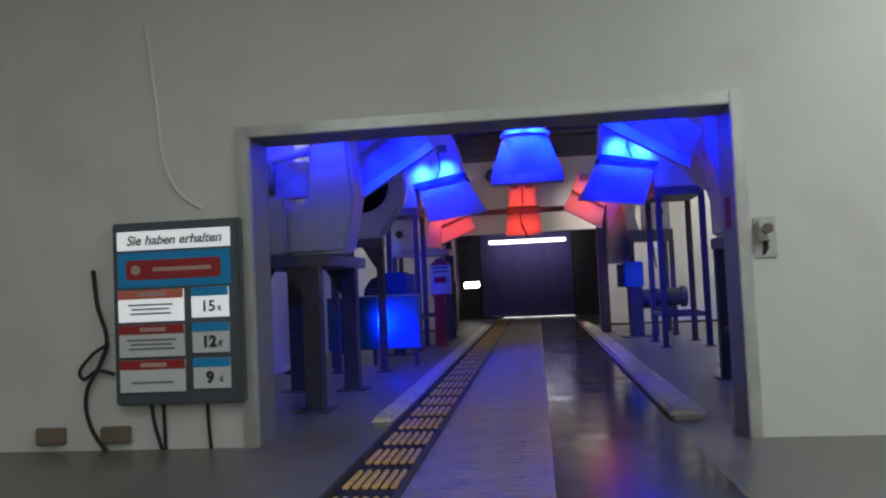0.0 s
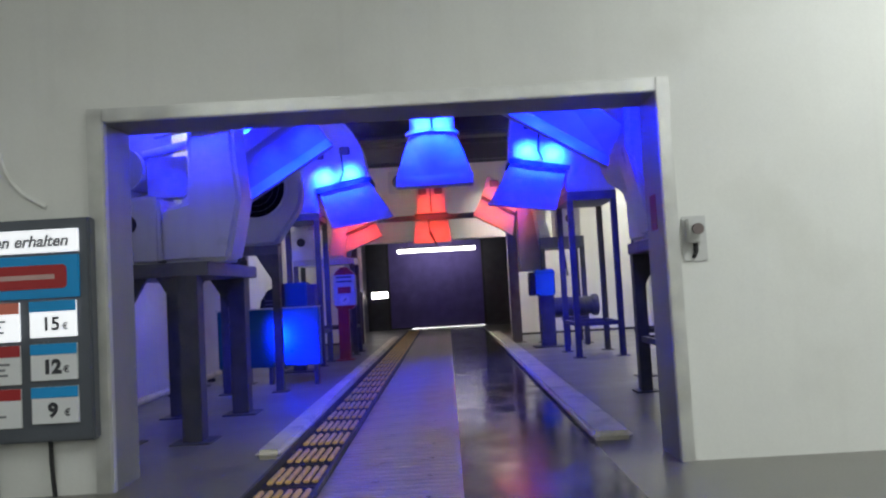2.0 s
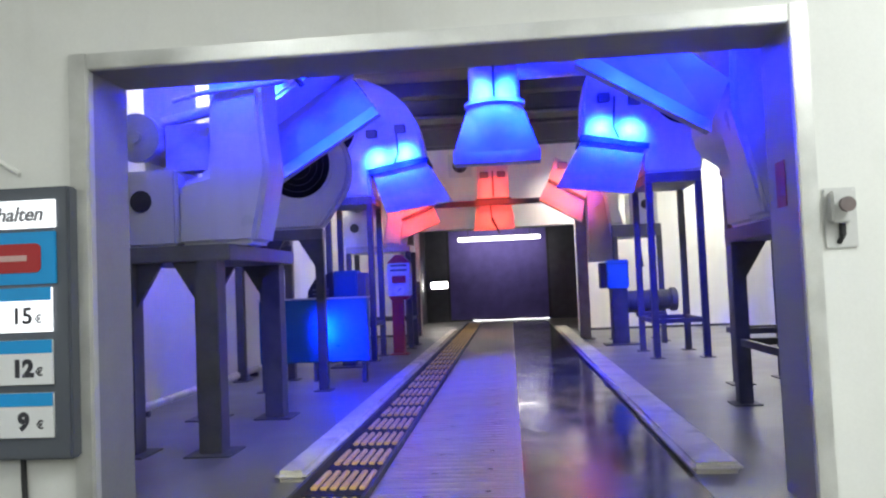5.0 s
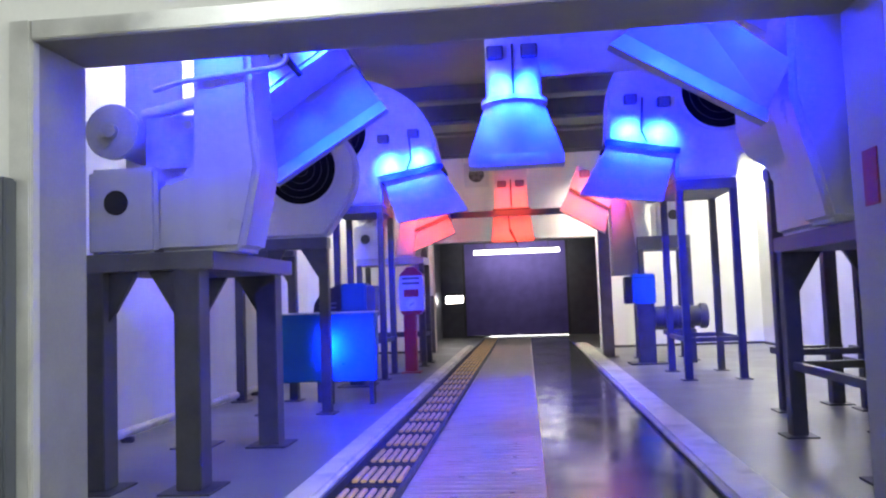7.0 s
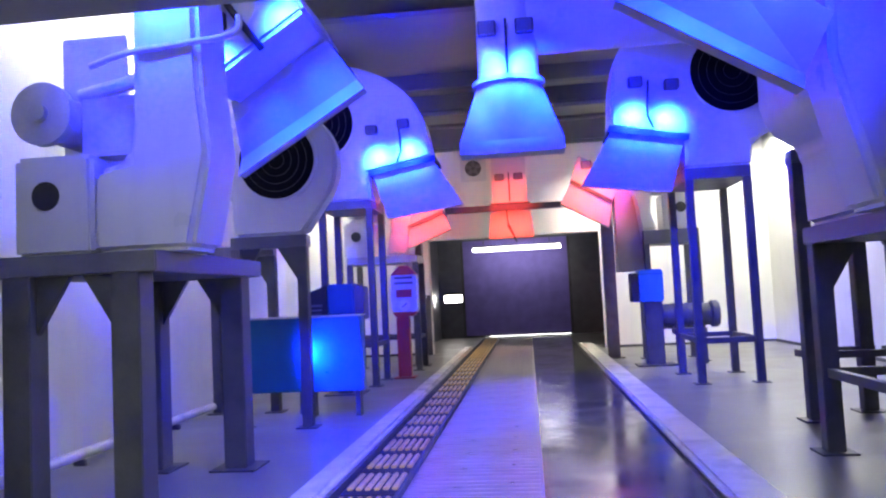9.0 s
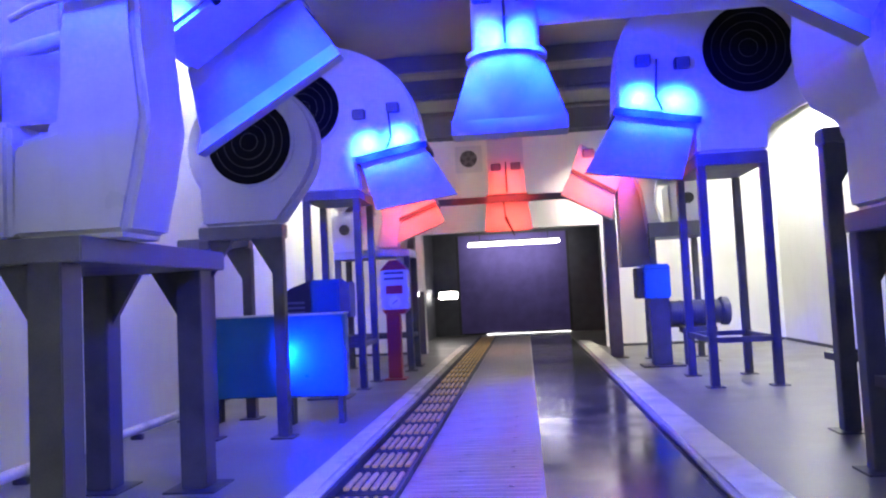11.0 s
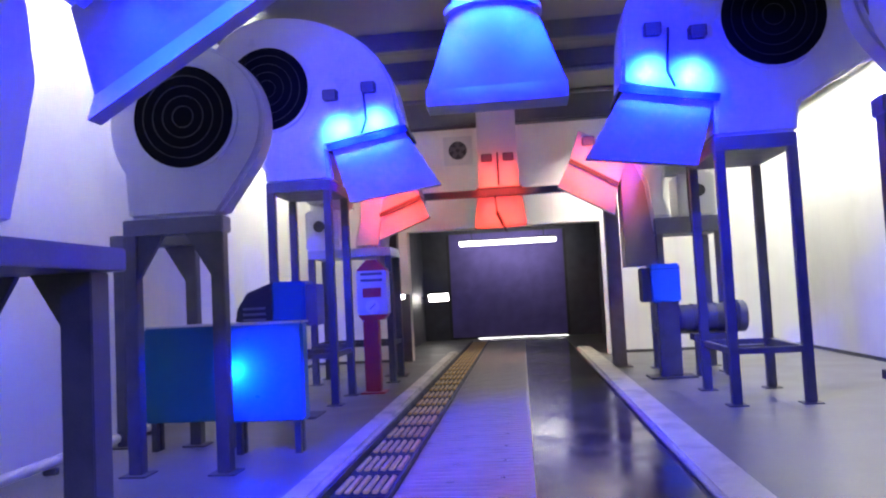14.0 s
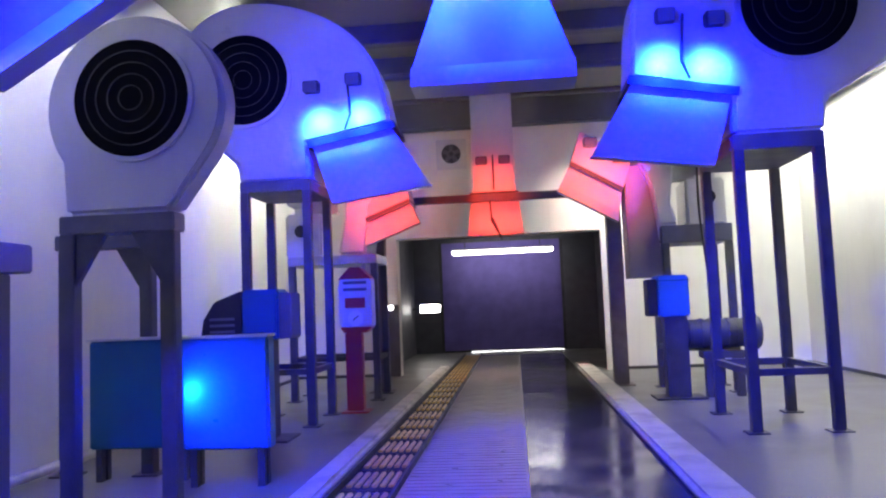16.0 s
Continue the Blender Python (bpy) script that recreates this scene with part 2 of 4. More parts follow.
for name, dims in (("baseboard", (XR - 0.015, XR - 0.001, WY1, YE - 0.02, 0, 0.05)), ("baseboard", (XL + 0.001, XL + 0.015, WY1, YE - 0.02, 0, 0.05)),
                   ("baseboard", (DX1 + 0.15, XR - 0.016, YE - 0.015, YE - 0.001, 0, 0.05)), ("baseboard", (XL + 0.016, DX0 - 0.21, YE - 0.015, YE - 0.001, 0, 0.05))):
    setting(name, dims, M_STEEL, "thin dark grey skirting along the wall foot", "baseboard")


# ---- entrance frame, board, switch ----
def entrance_frame():
    t = thing("entrance_frame", (0, WY0, 0), "brushed aluminium trim framing the drive-through opening", "door frame", kind="structure")
    for x0, x1 in ((WX0 - 0.098, WX0 + 0.004), (WX1 - 0.004, WX1 + 0.085)):
        box_part("jamb_trim", (x0, x1, -0.03, 0.012, 0, WZ + 0.087), M_ALU, t, 0.006)
    box_part("header_trim", (WX0 + 0.006, WX1 - 0.006, -0.027, 0.012, WZ - 0.004, WZ + 0.085), M_ALU, t, 0.006)
    # thin grey sheets added to darken the reveal as if shaded, and a pale edge strip on its left side
    deep = WY1 - WY0
    for x0, x1 in ((WX0 + 0.001, WX0 + 0.004), (WX1 - 0.004, WX1 - 0.001)):
        box_part("reveal_shade", (x0, x1, 0.013, deep + 0.004, 0, WZ - 0.005), M_REVEAL, t, 0, "grey sheet that darkens the reveal like shade")
    box_part("reveal_shade", (WX0 + 0.001, WX1 - 0.001, 0.013, deep + 0.004, WZ - 0.004, WZ - 0.001), M_REVEAL, t, 0, "grey sheet that darkens the reveal like shade")
    box_part("edge_strip", (WX0 + 0.0045, WX0 + 0.012, -0.02, 0.03, 0, WZ - 0.006), M_GREY, t, 0.002, "thin pale edge strip")
    box_part("red_patch", (WX1 - 0.009, WX1 - 0.0045, 0.14, 0.28, 1.5, 1.74), M_REDPATCH, t, 0.003, "small dull red patch")
    return t


entrance_frame()

# ---- drying machines ----
X0 = -0.17


def frustum(bm, a, b, ya, yb):
    """Join two rectangles: a and b are pairs of (x, z) ends, ya and yb their (y0, y1)."""
    va = [bm.verts.new((a[0][0], ya[0], a[0][1])), bm.verts.new((a[1][0], ya[0], a[1][1])), bm.verts.new((a[1][0], ya[1], a[1][1])), bm.verts.new((a[0][0], ya[1], a[0][1]))]
    vb = [bm.verts.new((b[0][0], yb[0], b[0][1])), bm.verts.new((b[1][0], yb[0], b[1][1])), bm.verts.new((b[1][0], yb[1], b[1][1])), bm.verts.new((b[0][0], yb[1], b[0][1]))]
    for k in range(4):
        bm.faces.new((va[k], va[(k + 1) % 4], vb[(k + 1) % 4], vb[k]))
    bm.faces.new(va[::-1])
    return va, vb


def lerp2(p, q, s):
    return (p[0] + (q[0] - p[0]) * s, p[1] + (q[1] - p[1]) * s)


def nozzle(t, throat, mouth, y0, y1, lip=0.12, lean=0.1, tilt=0.45):
    """Fan-shaped air nozzle: throat and mouth are pairs of (x, z); a thin mouth, its lip tipped forward."""
    m0 = (lerp2(throat[0], mouth[0], 1 - lip), lerp2(throat[1], mouth[1], 1 - lip))
    bm = bmesh.new()
    frustum(bm, throat, m0, (y0 + lean, y1 - 0.1), (y0, y0 + 0.13))
    ob = part("nozzle", bm, M_NOZZLE, t, "flared grey nozzle")
    bm = bmesh.new()
    dx = ((mouth[0][0] + mouth[1][0]) - (m0[0][0] + m0[1][0])) / 2
    dz = ((mouth[0][1] + mouth[1][1]) - (m0[0][1] + m0[1][1])) / 2
    tip = tilt * math.hypot(dx, dz)
    va, vb = frustum(bm, m0, mouth, (y0 - 0.006, y0 + 0.136), (y0 - 0.006 - tip, y0 + 0.12 - tip))
    bm.faces.new(vb)
    part("nozzle_lip", bm, M_NOZZLE, ob)
    return ob


def round_nozzle(t, c, y, z0, lip, wide, deep, r, zc):
    """Nozzle lofted from a round collar of radius r at height zc to a wide rectangular mouth, with an upright lip band."""
    n, bm, rings = 48, bmesh.new(), []
    for k in range(9):
        s, ring = k / 8, []
        e = s
        for i in range(n):
            a = (i + 0.5) * math.tau / n
            ca, sa = math.cos(a), math.sin(a)
            q = 1 / max(abs(ca) / wide, abs(sa) / deep)
            ring.append(bm.verts.new((c + (r * ca) * (1 - e) + q * ca * e, y + (r * sa) * (1 - e) + q * sa * e, zc + (z0 + lip - zc) * s)))
        rings.append(ring)
    for p, q in zip(rings, rings[1:]):
        for i in range(n):
            bm.faces.new((p[i], p[(i + 1) % n], q[(i + 1) % n], q[i]))
    ob = part("nozzle", bm, M_NOZZLE, t, "flared grey nozzle", True)
    bm = bmesh.new()
    bm_box(bm, c - wide - 0.006, c + wide + 0.006, y - deep - 0.006, y + deep + 0.006, z0, z0 + lip)
    for v in bm.verts:
        if v.co.z < z0 + 0.01 and v.co.y < y:
            v.co.y -= 0.05
    part("nozzle_lip", bm, M_NOZZLE, ob)
    return ob


def smooth_outline(points, steps=5):
    """Catmull-Rom through the points of a closed outline."""
    n, out = len(points), []
    for k in range(n):
        p0, p1, p2, p3 = (Vector(points[(k + o) % n]) for o in (-1, 0, 1, 2))
        for s in range(steps):
            u = s / steps
            q = 0.5 * (2 * p1 + (p2 - p0) * u + (2 * p0 - 5 * p1 + 4 * p2 - p3) * u * u + (3 * p1 - p0 - 3 * p2 + p3) * u ** 3)
            out.append((q.x, q.y))
    return out


def inlet(t, x, y, z, r):
    bm = bmesh.new()
    bm_tube(bm, (x, y + 0.02, z), (x, y - 0.03, z), r * 1.08, 40)
    part("inlet_ring", bm, M_SHELL, t)
    # Solid disc; the shade behind the black mesh is put into its colour.
    bm = bmesh.new()
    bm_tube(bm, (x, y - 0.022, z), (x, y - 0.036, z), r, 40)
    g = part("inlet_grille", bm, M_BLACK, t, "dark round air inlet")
    for k in range(1, 5):
        bm = bmesh.new()
        rr = r * k / 5
        ring = [(x + rr * math.cos(a * math.tau / 36), z + rr * math.sin(a * math.tau / 36)) for a in range(36)]
        ring2 = [(x + (rr + 0.007) * math.cos(a * math.tau / 36), z + (rr + 0.007) * math.sin(a * math.tau / 36)) for a in range(36)]
        va = [bm.verts.new((p[0], y - 0.044, p[1])) for p in ring]
        vb = [bm.verts.new((p[0], y - 0.044, p[1])) for p in ring2]
        vc = [bm.verts.new((p[0], y - 0.036, p[1])) for p in ring]
        vd = [bm.verts.new((p[0], y - 0.036, p[1])) for p in ring2]
        for i in range(36):
            j = (i + 1) % 36
            bm.faces.new((va[i], va[j], vb[j], vb[i]))
            bm.faces.new((va[i], va[j], vc[j], vc[i]))
            bm.faces.new((vb[i], vb[j], vd[j], vd[i]))
        part("guard_ring", bm, M_DARK, g)


def lamp_pair(t, spots, y, watts, colour, drop=0.36, cone=130, away=0.28):
    """Small black lamp housings fixed to a duct, each with a light that grazes down over the nozzle."""
    for x, z, tx, tz in spots:
        h = box_part("lamp_housing", (x - 0.085, x + 0.085, y - 0.1, y + 0.02, z - 0.06, z + 0.06), M_DARK, t, 0.01, "black lamp housing")
        box_part("lens_hood", (x - 0.07, x + 0.07, y - 0.125, y - 0.1005, z - 0.075, z + 0.045), M_TRAY, h, 0.006)
        p, q = lerp2((x, z), (tx, tz), drop), lerp2((x, z), (tx, tz), drop + 0.12)
        away = away if colour is BLUE else 0.62
        spot_lamp("nozzle_light", look((p[0], y - away, p[1]), (q[0], y + 0.1, q[1])), watts, colour, cone if colour is BLUE else 110, 0.05, 1.0)


def high_dryer(side, y):
    """Blower on a tall stand, its scroll reaching over to a nozzle above the lane."""
    f = lambda u, z: (X0 + side * u, z)
    t = thing("air_blower", (0, 0, 0), "large ivory scroll blower with dark round inlet, lit blue", "blower", "scroll blowers")
    if side > 0:
        pts = [(1.18, 3.2), (1.22, 3.75), (1.36, 4.2), (1.8, 4.48), (2.4, 4.6), (2.95, 4.62), (3.38, 4.4), (3.56, 3.98), (3.53, 3.55), (3.46, 3.24)]
        low = [(2.86, 2.9), (2.83, 2.62), (2.05, 2.62), (2.06, 3.02)]
    else:
        pts = [(1.2, 3.2), (1.30, 3.72), (1.52, 4.12), (1.9, 4.42), (2.4, 4.6), (2.95, 4.62), (3.38, 4.4), (3.56, 3.98), (3.5, 3.55), (3.22, 3.12)]
        low = [(2.9, 2.82), (2.88, 2.62), (2.1, 2.62), (2.12, 3.03)]
    outline = [f(*pts[0])] + smooth_outline([f(*p) for p in pts], 5)[5:46] + [f(*p) for p in low]
    bm = bmesh.new()
    bm_prism(bm, outline, y, y + 0.7)
    bevelled(bm, 0.035, 3)
    part("scroll_shell", bm, M_SHELL, t, "", True)
    x, z = f(2.67, 3.78) if side > 0 else f(2.81, 3.76)
    inlet(t, x, y, z, 0.5)
    nozzle(t, (f(1.2, 3.16), f(2.07, 3.01)), (f(0.78, 2.48), f(1.85, 2.34)), y - 0.06, y + 0.66, 0.02)
    bm = bmesh.new()
    frustum(bm, (f(1.16, 3.21), f(2.12, 3.04)), (f(1.14, 3.13), f(2.1, 2.96)), (y - 0.03, y + 0.72), (y - 0.03, y + 0.72))
    part("collar", bm, M_DARK, t, "dark clamping collar")
    bm = bmesh.new()
    a, b, c = f(1.66, 3.74), f(1.62, 3.3), f(1.69, 3.14)
    bm_tube(bm, (a[0], y - 0.02, a[1]), (b[0], y - 0.05, b[1]), 0.013, 8)
    bm_tube(bm, (b[0], y - 0.05, b[1]), (c[0], y - 0.04, c[1]), 0.013, 8)
    part("cable", bm, M_DARK, t, "thin black cable")
    lamp_pair(t, [(*f(1.5, 3.72), *f(1.4, 2.7)), (*f(1.93, 3.66), *f(1.76, 2.65))] if side > 0 else [(*f(1.58, 3.68), *f(1.46, 2.7)), (*f(2.04, 3.62), *f(1.84, 2.65))], y - 0.01, 2400, BLUE, 0.36, 111, 0.24)
    # Extra spots without housings, added to brighten the nozzle below its collar.
    for k in (0.25, 0.7):
        p, q = lerp2(f(1.17, 3.1), f(2.08, 2.95), k), lerp2(f(0.82, 2.55), f(1.86, 2.4), k)
        spot_lamp("nozzle_light", look((p[0], y - 0.24, p[1]), (q[0], y - 0.06, q[1])), 85, BLUE, 74, 0.04, 1.0)
    return t


def low_dryer(side, y, ztop, colour, watts, dz=0.0, ndu=0.0, ndz=0.0, ny=0.0, deep=0.65, fan=None, hs=0.0, near=None):
    """Blower with a boxy housing, an upright duct and a tilted nozzle over the lane."""
    f = lambda u, z: (X0 + side * u, z + dz)
    lit = "blue" if colour is BLUE else "red"
    t = thing("air_blower", (0, 0, 0), "ivory upright blower with tilted flared nozzle, lit " + lit, "blower", "upright blowers")
    low = ztop - dz
    k = 1 if ndu == 0 else 0.55
    pts = [(1.30 + ndu * k, 3.13 + ndz), (1.46 + ndu * k * 0.7, 3.42), (1.82, 3.62 + max(0, ndz)), (2.14, 3.45), (2.23, 3.0), (2.2, 2.4), (2.28, 2.0)]
    top = smooth_outline([f(*p) for p in pts], 5)
    bm = bmesh.new()
    if ny:
        bm_prism(bm, [f(1.84, 3.4 + ndz), f(1.95, 3.58 + ndz), f(2.1, 3.52 + ndz), f(2.16, 3.3), f(2.17, 2.3), f(2.2, 2.08), f(2.41, 2.03), f(2.43, low)] + [f(*p) for p in (((1.88, low), (1.83, 1.8), (1.77, 2.06), (1.7, 2.37), (1.72, 3.1)) if side > 0 else ((1.83, low), (1.77, 1.8), (1.71, 2.1), (1.75, 2.5), (1.77, 3.1)))], y, y + deep)
    else:
        bm_prism(bm, [f(1.98, 1.5), f(2.0, low + 0.01), f(2.26 + hs * 0.5, low + 0.01), f(2.16 + hs * 0.5, 2.4), f(2.18, 3.0), f(2.08, 3.4), f(1.85, 3.5), f(1.6, 3.2), f(1.84, 2.6)], y, y + deep)
    bevelled(bm, 0.04, 3)
    part("duct", bm, M_SHELL, t, "", True)
    if near and side > 0:
        bm = bmesh.new()
        bm_prism(bm, [f(2.43, low), f(2.01, low), f(2.0, 2.04), f(1.95, 2.12), f(1.82, 2.21), f(1.74, 2.36), f(1.75, 3.1), f(1.95, 3.5), f(2.2, 3.3), f(2.42, 2.4)], y + deep + 0.001, y + 1.42)
        bevelled(bm, 0.04, 3)
        part("rear_scroll", bm, M_SHELL, t, "", True)
    if ny:
        bm = bmesh.new()
        bm_prism(bm, top[:1] + top[5:21] + [f(2.0 + ndu * 0.6, 2.68 + ndz)], y + ny - 0.36, y + ny + 0.65)
        bevelled(bm, 0.03, 2)
        part("plenum", bm, M_SHELL, t, "", True)
    hf = lambda u, z: f(u + hs, z)
    a, b = sorted((hf(2.435, 0)[0], hf(2.93, 0)[0]))
    h = box_part("housing", (a, b, y + 0.02, y + 0.62, ztop, ztop + 0.6), M_SHELL, t, 0.03)
    cx, cz = hf(2.72, low + 0.36)
    # Flat black disc for the hole, its inner shade given as colour.
    bm = bmesh.new()
    bm_tube(bm, (cx, y + 0.021, cz), (cx, y + 0.012, cz), 0.085, 28)
    part("port", bm, M_DARK, h, "round black port")
    # drive motor above the housing
    cx, cz = hf(2.76, low + 0.86)
    bm = bmesh.new()
    bm_tube(bm, (cx, y + 0.1, cz), (cx, y + 0.55, cz), 0.15, 28)
    bevelled(bm, 0.015, 2)
    m = part("motor", bm, M_MOTOR, t, "pale grey electric motor", True)
    bm = bmesh.new()
    bm_tube(bm, (cx, y + 0.04, cz), (cx, y + 0.1, cz), 0.19, 28)
    bm_tube(bm, (cx, y + 0.0, cz), (cx, y + 0.04, cz), 0.05, 16)
    part("pulley", bm, M_MOTOR, m, "grey belt pulley", True)
    bm = bmesh.new()
    p, q = hf(2.66, low + 1.02), hf(2.25, low + 1.1)
    bm_tube(bm, (p[0], y + 0.3, p[1]), (q[0], y + 0.3, q[1]), 0.045, 14)
    part("pipe", bm, M_SHELL, t, "", True)
    a, b = sorted((hf(2.24, 0)[0], hf(2.6, 0)[0]))
    box_part("bracket", (a, b, y + 0.2, y + 0.24, ztop + 0.62, ztop + 0.98), M_MOTOR, t, 0.006, "grey mounting bracket")
    box_part("bracket_foot", (a, b, y + 0.14, y + 0.3, ztop + 0.6, ztop + 0.625), M_MOTOR, t)
    a, b = sorted((hf(2.5, 0)[0], hf(2.95, 0)[0]))
    box_part("back_panel", (a, b, y + 0.56, y + 0.6, ztop + 0.6, ztop + 1.5), M_SHELL, t, 0.01)
    yn = y + ny + (0.42 if near and side < 0 else 0)
    a, b, c, d = (f(*p) for p in fan or near)
    nozzle(t, (a, b), (c, d), yn - 0.03, yn + 0.5, 0.3 if fan else 0.27, 0.1 if fan else -0.22, 0.45 if fan else 0.5)
    bm = bmesh.new()
    ux, uz = (a[0] - c[0] + b[0] - d[0]) / 2, (a[1] - c[1] + b[1] - d[1]) / 2
    k = 1 / math.hypot(ux, uz)
    ux, uz = ux * k, uz * k
    rim = lambda p, s: (p[0] + ux * s, p[1] + uz * s)
    frustum(bm, (rim(a, 0.03), rim(b, 0.03)), (rim(a, -0.03), rim(b, -0.03)), (yn - 0.01, yn + 0.64), (yn - 0.01, yn + 0.64))
    part("collar", bm, M_DARK, t, "dark clamping collar")
    if fan:
        a0, b0 = sorted((f(1.53, 0)[0], f(1.96, 0)[0]))
        if side > 0:
            box_part("hanging_panel", (a0, b0, y + 0.08, y + 0.5, 1.46, 2.92), M_PANEL, t, 0.01, "brownish grey hanging panel")
        bm = bmesh.new()
        frustum(bm, (rim(a, 0.45), rim(b, 0.45)), (rim(a, 0.031), rim(b, 0.031)), (y + ny + 0.05, y + ny + 0.6), (y + ny + 0.02, y + ny + 0.6))
        part("throat_duct", bm, M_NOZZLE, t)
        at = [lerp2(rim(a, 0.36), rim(b, 0.36), k) for k in (0.22, 0.78)]
        to = [lerp2(c, d, k) for k in (0.3, 0.7)]
        lamp_pair(t, [(*at[0], *to[0]), (*at[1], *to[1])], y + ny + 0.03, watts, colour)
    else:
        mid = lambda k: lerp2(a, b, k)
        lamp_pair(t, [(*rim(mid(0.2), 0.3), *lerp2(c, d, 0.2)), (*rim(mid(0.75), 0.3), *lerp2(c, d, 0.75))], y + ny - 0.37, watts * (0.28 if side < 0 else 0.04), colour, 0.3, 104, 0.17)
        # Added lamp pair, no known source here, to light the duct front blue.
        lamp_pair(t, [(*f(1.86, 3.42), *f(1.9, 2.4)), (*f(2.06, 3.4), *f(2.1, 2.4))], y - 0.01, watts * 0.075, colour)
        # bare spots added under the plenum, without housings, to brighten the nozzle and its lip
        for k in (0.2, 0.6):
            q = lerp2(c, d, k)
            p, yl = (rim(mid(k), -0.05), yn - 0.42) if side < 0 else (rim(mid(k), 0.12), y + ny - 0.42)
            spot_lamp("nozzle_light", look((p[0], yl, p[1]), (q[0], yn - 0.1, q[1])), watts * (0.12 if side > 0 else 0.07), colour, 76, 0.04, 1.0)
    return t


def stand(x_in, x_out, y0, y1, ztop, shelf=0.58, w=0.09, back_in=0.0, over=0.0, rear_out=0.0, braced=True, thick=0.12, front=0.0, tray=None):
    """Steel frame: four posts, a top tray, corner gussets and a shelf frame."""
    cx, cy = (x_in + x_out) / 2, (y0 + y1) / 2
    t = thing("dryer_stand", (cx, cy, 0), "grey steel stand with four square posts under a blower", "stand", "blower stands")
    hx, hy = abs(x_out - x_in) / 2, abs(y1 - y0) / 2
    inner = 1 if x_in > x_out else -1
    for sx in (-1, 1):
        for sy in (-1, 1):
            px = sx * hx - (inner * back_in if sx == inner and sy == 1 else inner * rear_out if sy == 1 else 0)
            box_part("post", (px - w / 2, px + w / 2, sy * hy - w / 2, sy * hy + w / 2, 0.012, ztop - thick), M_STEEL, t, 0.006)
            box_part("foot_plate", (px - w, px + w, sy * hy - w, sy * hy + w, 0, 0.012), M_STEEL, t)
    if rear_out:
        box_part("top_tray", (-hx - w / 2, hx + w / 2, -hy - w / 2, -hy + (front or 0.34), ztop - thick, ztop), tray or M_TRAY, t, 0.008, "dark grey tray")
        k = inner * rear_out
        box_part("rear_tray", (-hx - w / 2 - k, hx + w / 2 - k, hy - 0.1, hy + w / 2, ztop - thick, ztop), tray or M_TRAY, t, 0.008)
    else:
        box_part("top_tray", (-hx - w / 2 - over, hx + w / 2 + over, -hy - w / 2, hy + w / 2, ztop - thick, ztop), tray or M_TRAY, t, 0.008, "dark grey tray")
    for sy in (-1, 1):
        y = sy * hy
        for sx in (-1, 1) if braced else ():
            bm = bmesh.new()
            o = inner * rear_out if sy == 1 else 0
            a = sx * (hx - w / 2) - o
            bm_prism(bm, [(a, ztop - thick), (a - sx * 0.2, ztop - thick), (a, ztop - thick - 0.33)], y - 0.02, y + 0.02)
            part("gusset", bm, M_STEEL, t)
        if shelf:
            box_part("shelf_rail", (-hx + w / 2, hx - w / 2, y - 0.025, y + 0.025, shelf - 0.06, shelf), M_STEEL, t)
    for sx in (-1, 1) if shelf else ():
        box_part("shelf_rail", (sx * hx - 0.025, sx * hx + 0.025, -hy + w / 2, hy - w / 2, shelf - 0.06, shelf), M_STEEL, t)
    return t


def disc_dryer(side, x_in, y, ztop):
    """Round scroll blower standing on a low stand; x_in is the lane side of its stand."""
    f = lambda u, z: (x_in + side * u, z + ztop)
    t = thing("air_blower", (0, 0, 0), "ivory round scroll blower with dark inlet, on a stand", "blower", "scroll blowers")
    arc = [radians(-35 + 250 * k / 40) for k in range(41)]
    outline = [f(0.23 - 0.6 * math.cos(a), 0.7 + 0.6 * math.sin(a)) for a in arc] + [f(0.7, 0), f(0.0, 0)]
    bm = bmesh.new()
    bm_prism(bm, outline, y, y + 0.24)
    bevelled(bm, 0.035, 3)
    part("scroll_shell", bm, M_SHELL, t, "", True)
    x, z = f(0.23, 0.74)
    inlet(t, x, y, z, 0.38)
    return t


# throat and mouth ends of the two red nozzles: (distance from the lane centre, height)
FAN_L = ((1.31, 2.63), (1.91, 2.40), (1.17, 2.32), (1.92, 2.03))
FAN_R = ((0.84, 2.98), (1.49, 2.60), (0.65, 2.61), (1.40, 2.18))
high_dryer(1, 12.5)
high_dryer(-1, 13.6)
NEAR_L = ((1.30, 3.10), (2.03, 2.70), (1.07, 2.77), (2.05, 2.18))
NEAR_R = ((0.97, 2.97), (1.59, 2.47), (0.59, 2.69), (1.49, 2.15))
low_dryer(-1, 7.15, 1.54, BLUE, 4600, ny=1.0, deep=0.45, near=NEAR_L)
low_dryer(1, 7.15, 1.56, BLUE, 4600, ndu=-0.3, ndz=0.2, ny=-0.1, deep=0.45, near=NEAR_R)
disc_dryer(-1, -2.28, 10.25, 1.88)
disc_dryer(1, 2.45, 9.8, 2.32)
stand(1.91, 2.6, 12.55, 13.7, 2.62, shelf=0.55, braced=False, thick=0.14)
stand(-2.29, -2.97, 13.55, 14.4, 2.62, shelf=0.6, braced=False)
stand(-2.33, -2.98, 7.1, 8.6, 1.54, shelf=None, w=0.17, over=0.1)
stand(1.92, 2.6, 7.1, 8.6, 1.56, w=0.12, over=0.02)
stand(2.25, 2.99, 9.85, 10.25, 2.32, w=0.12, back_in=0.6, rear_out=0.6, front=0.12)
stand(-2.3, -2.97, 10.3, 11.4, 1.88, shelf=None, w=0.1, back_in=0.7, rear_out=0.7, front=0.12)
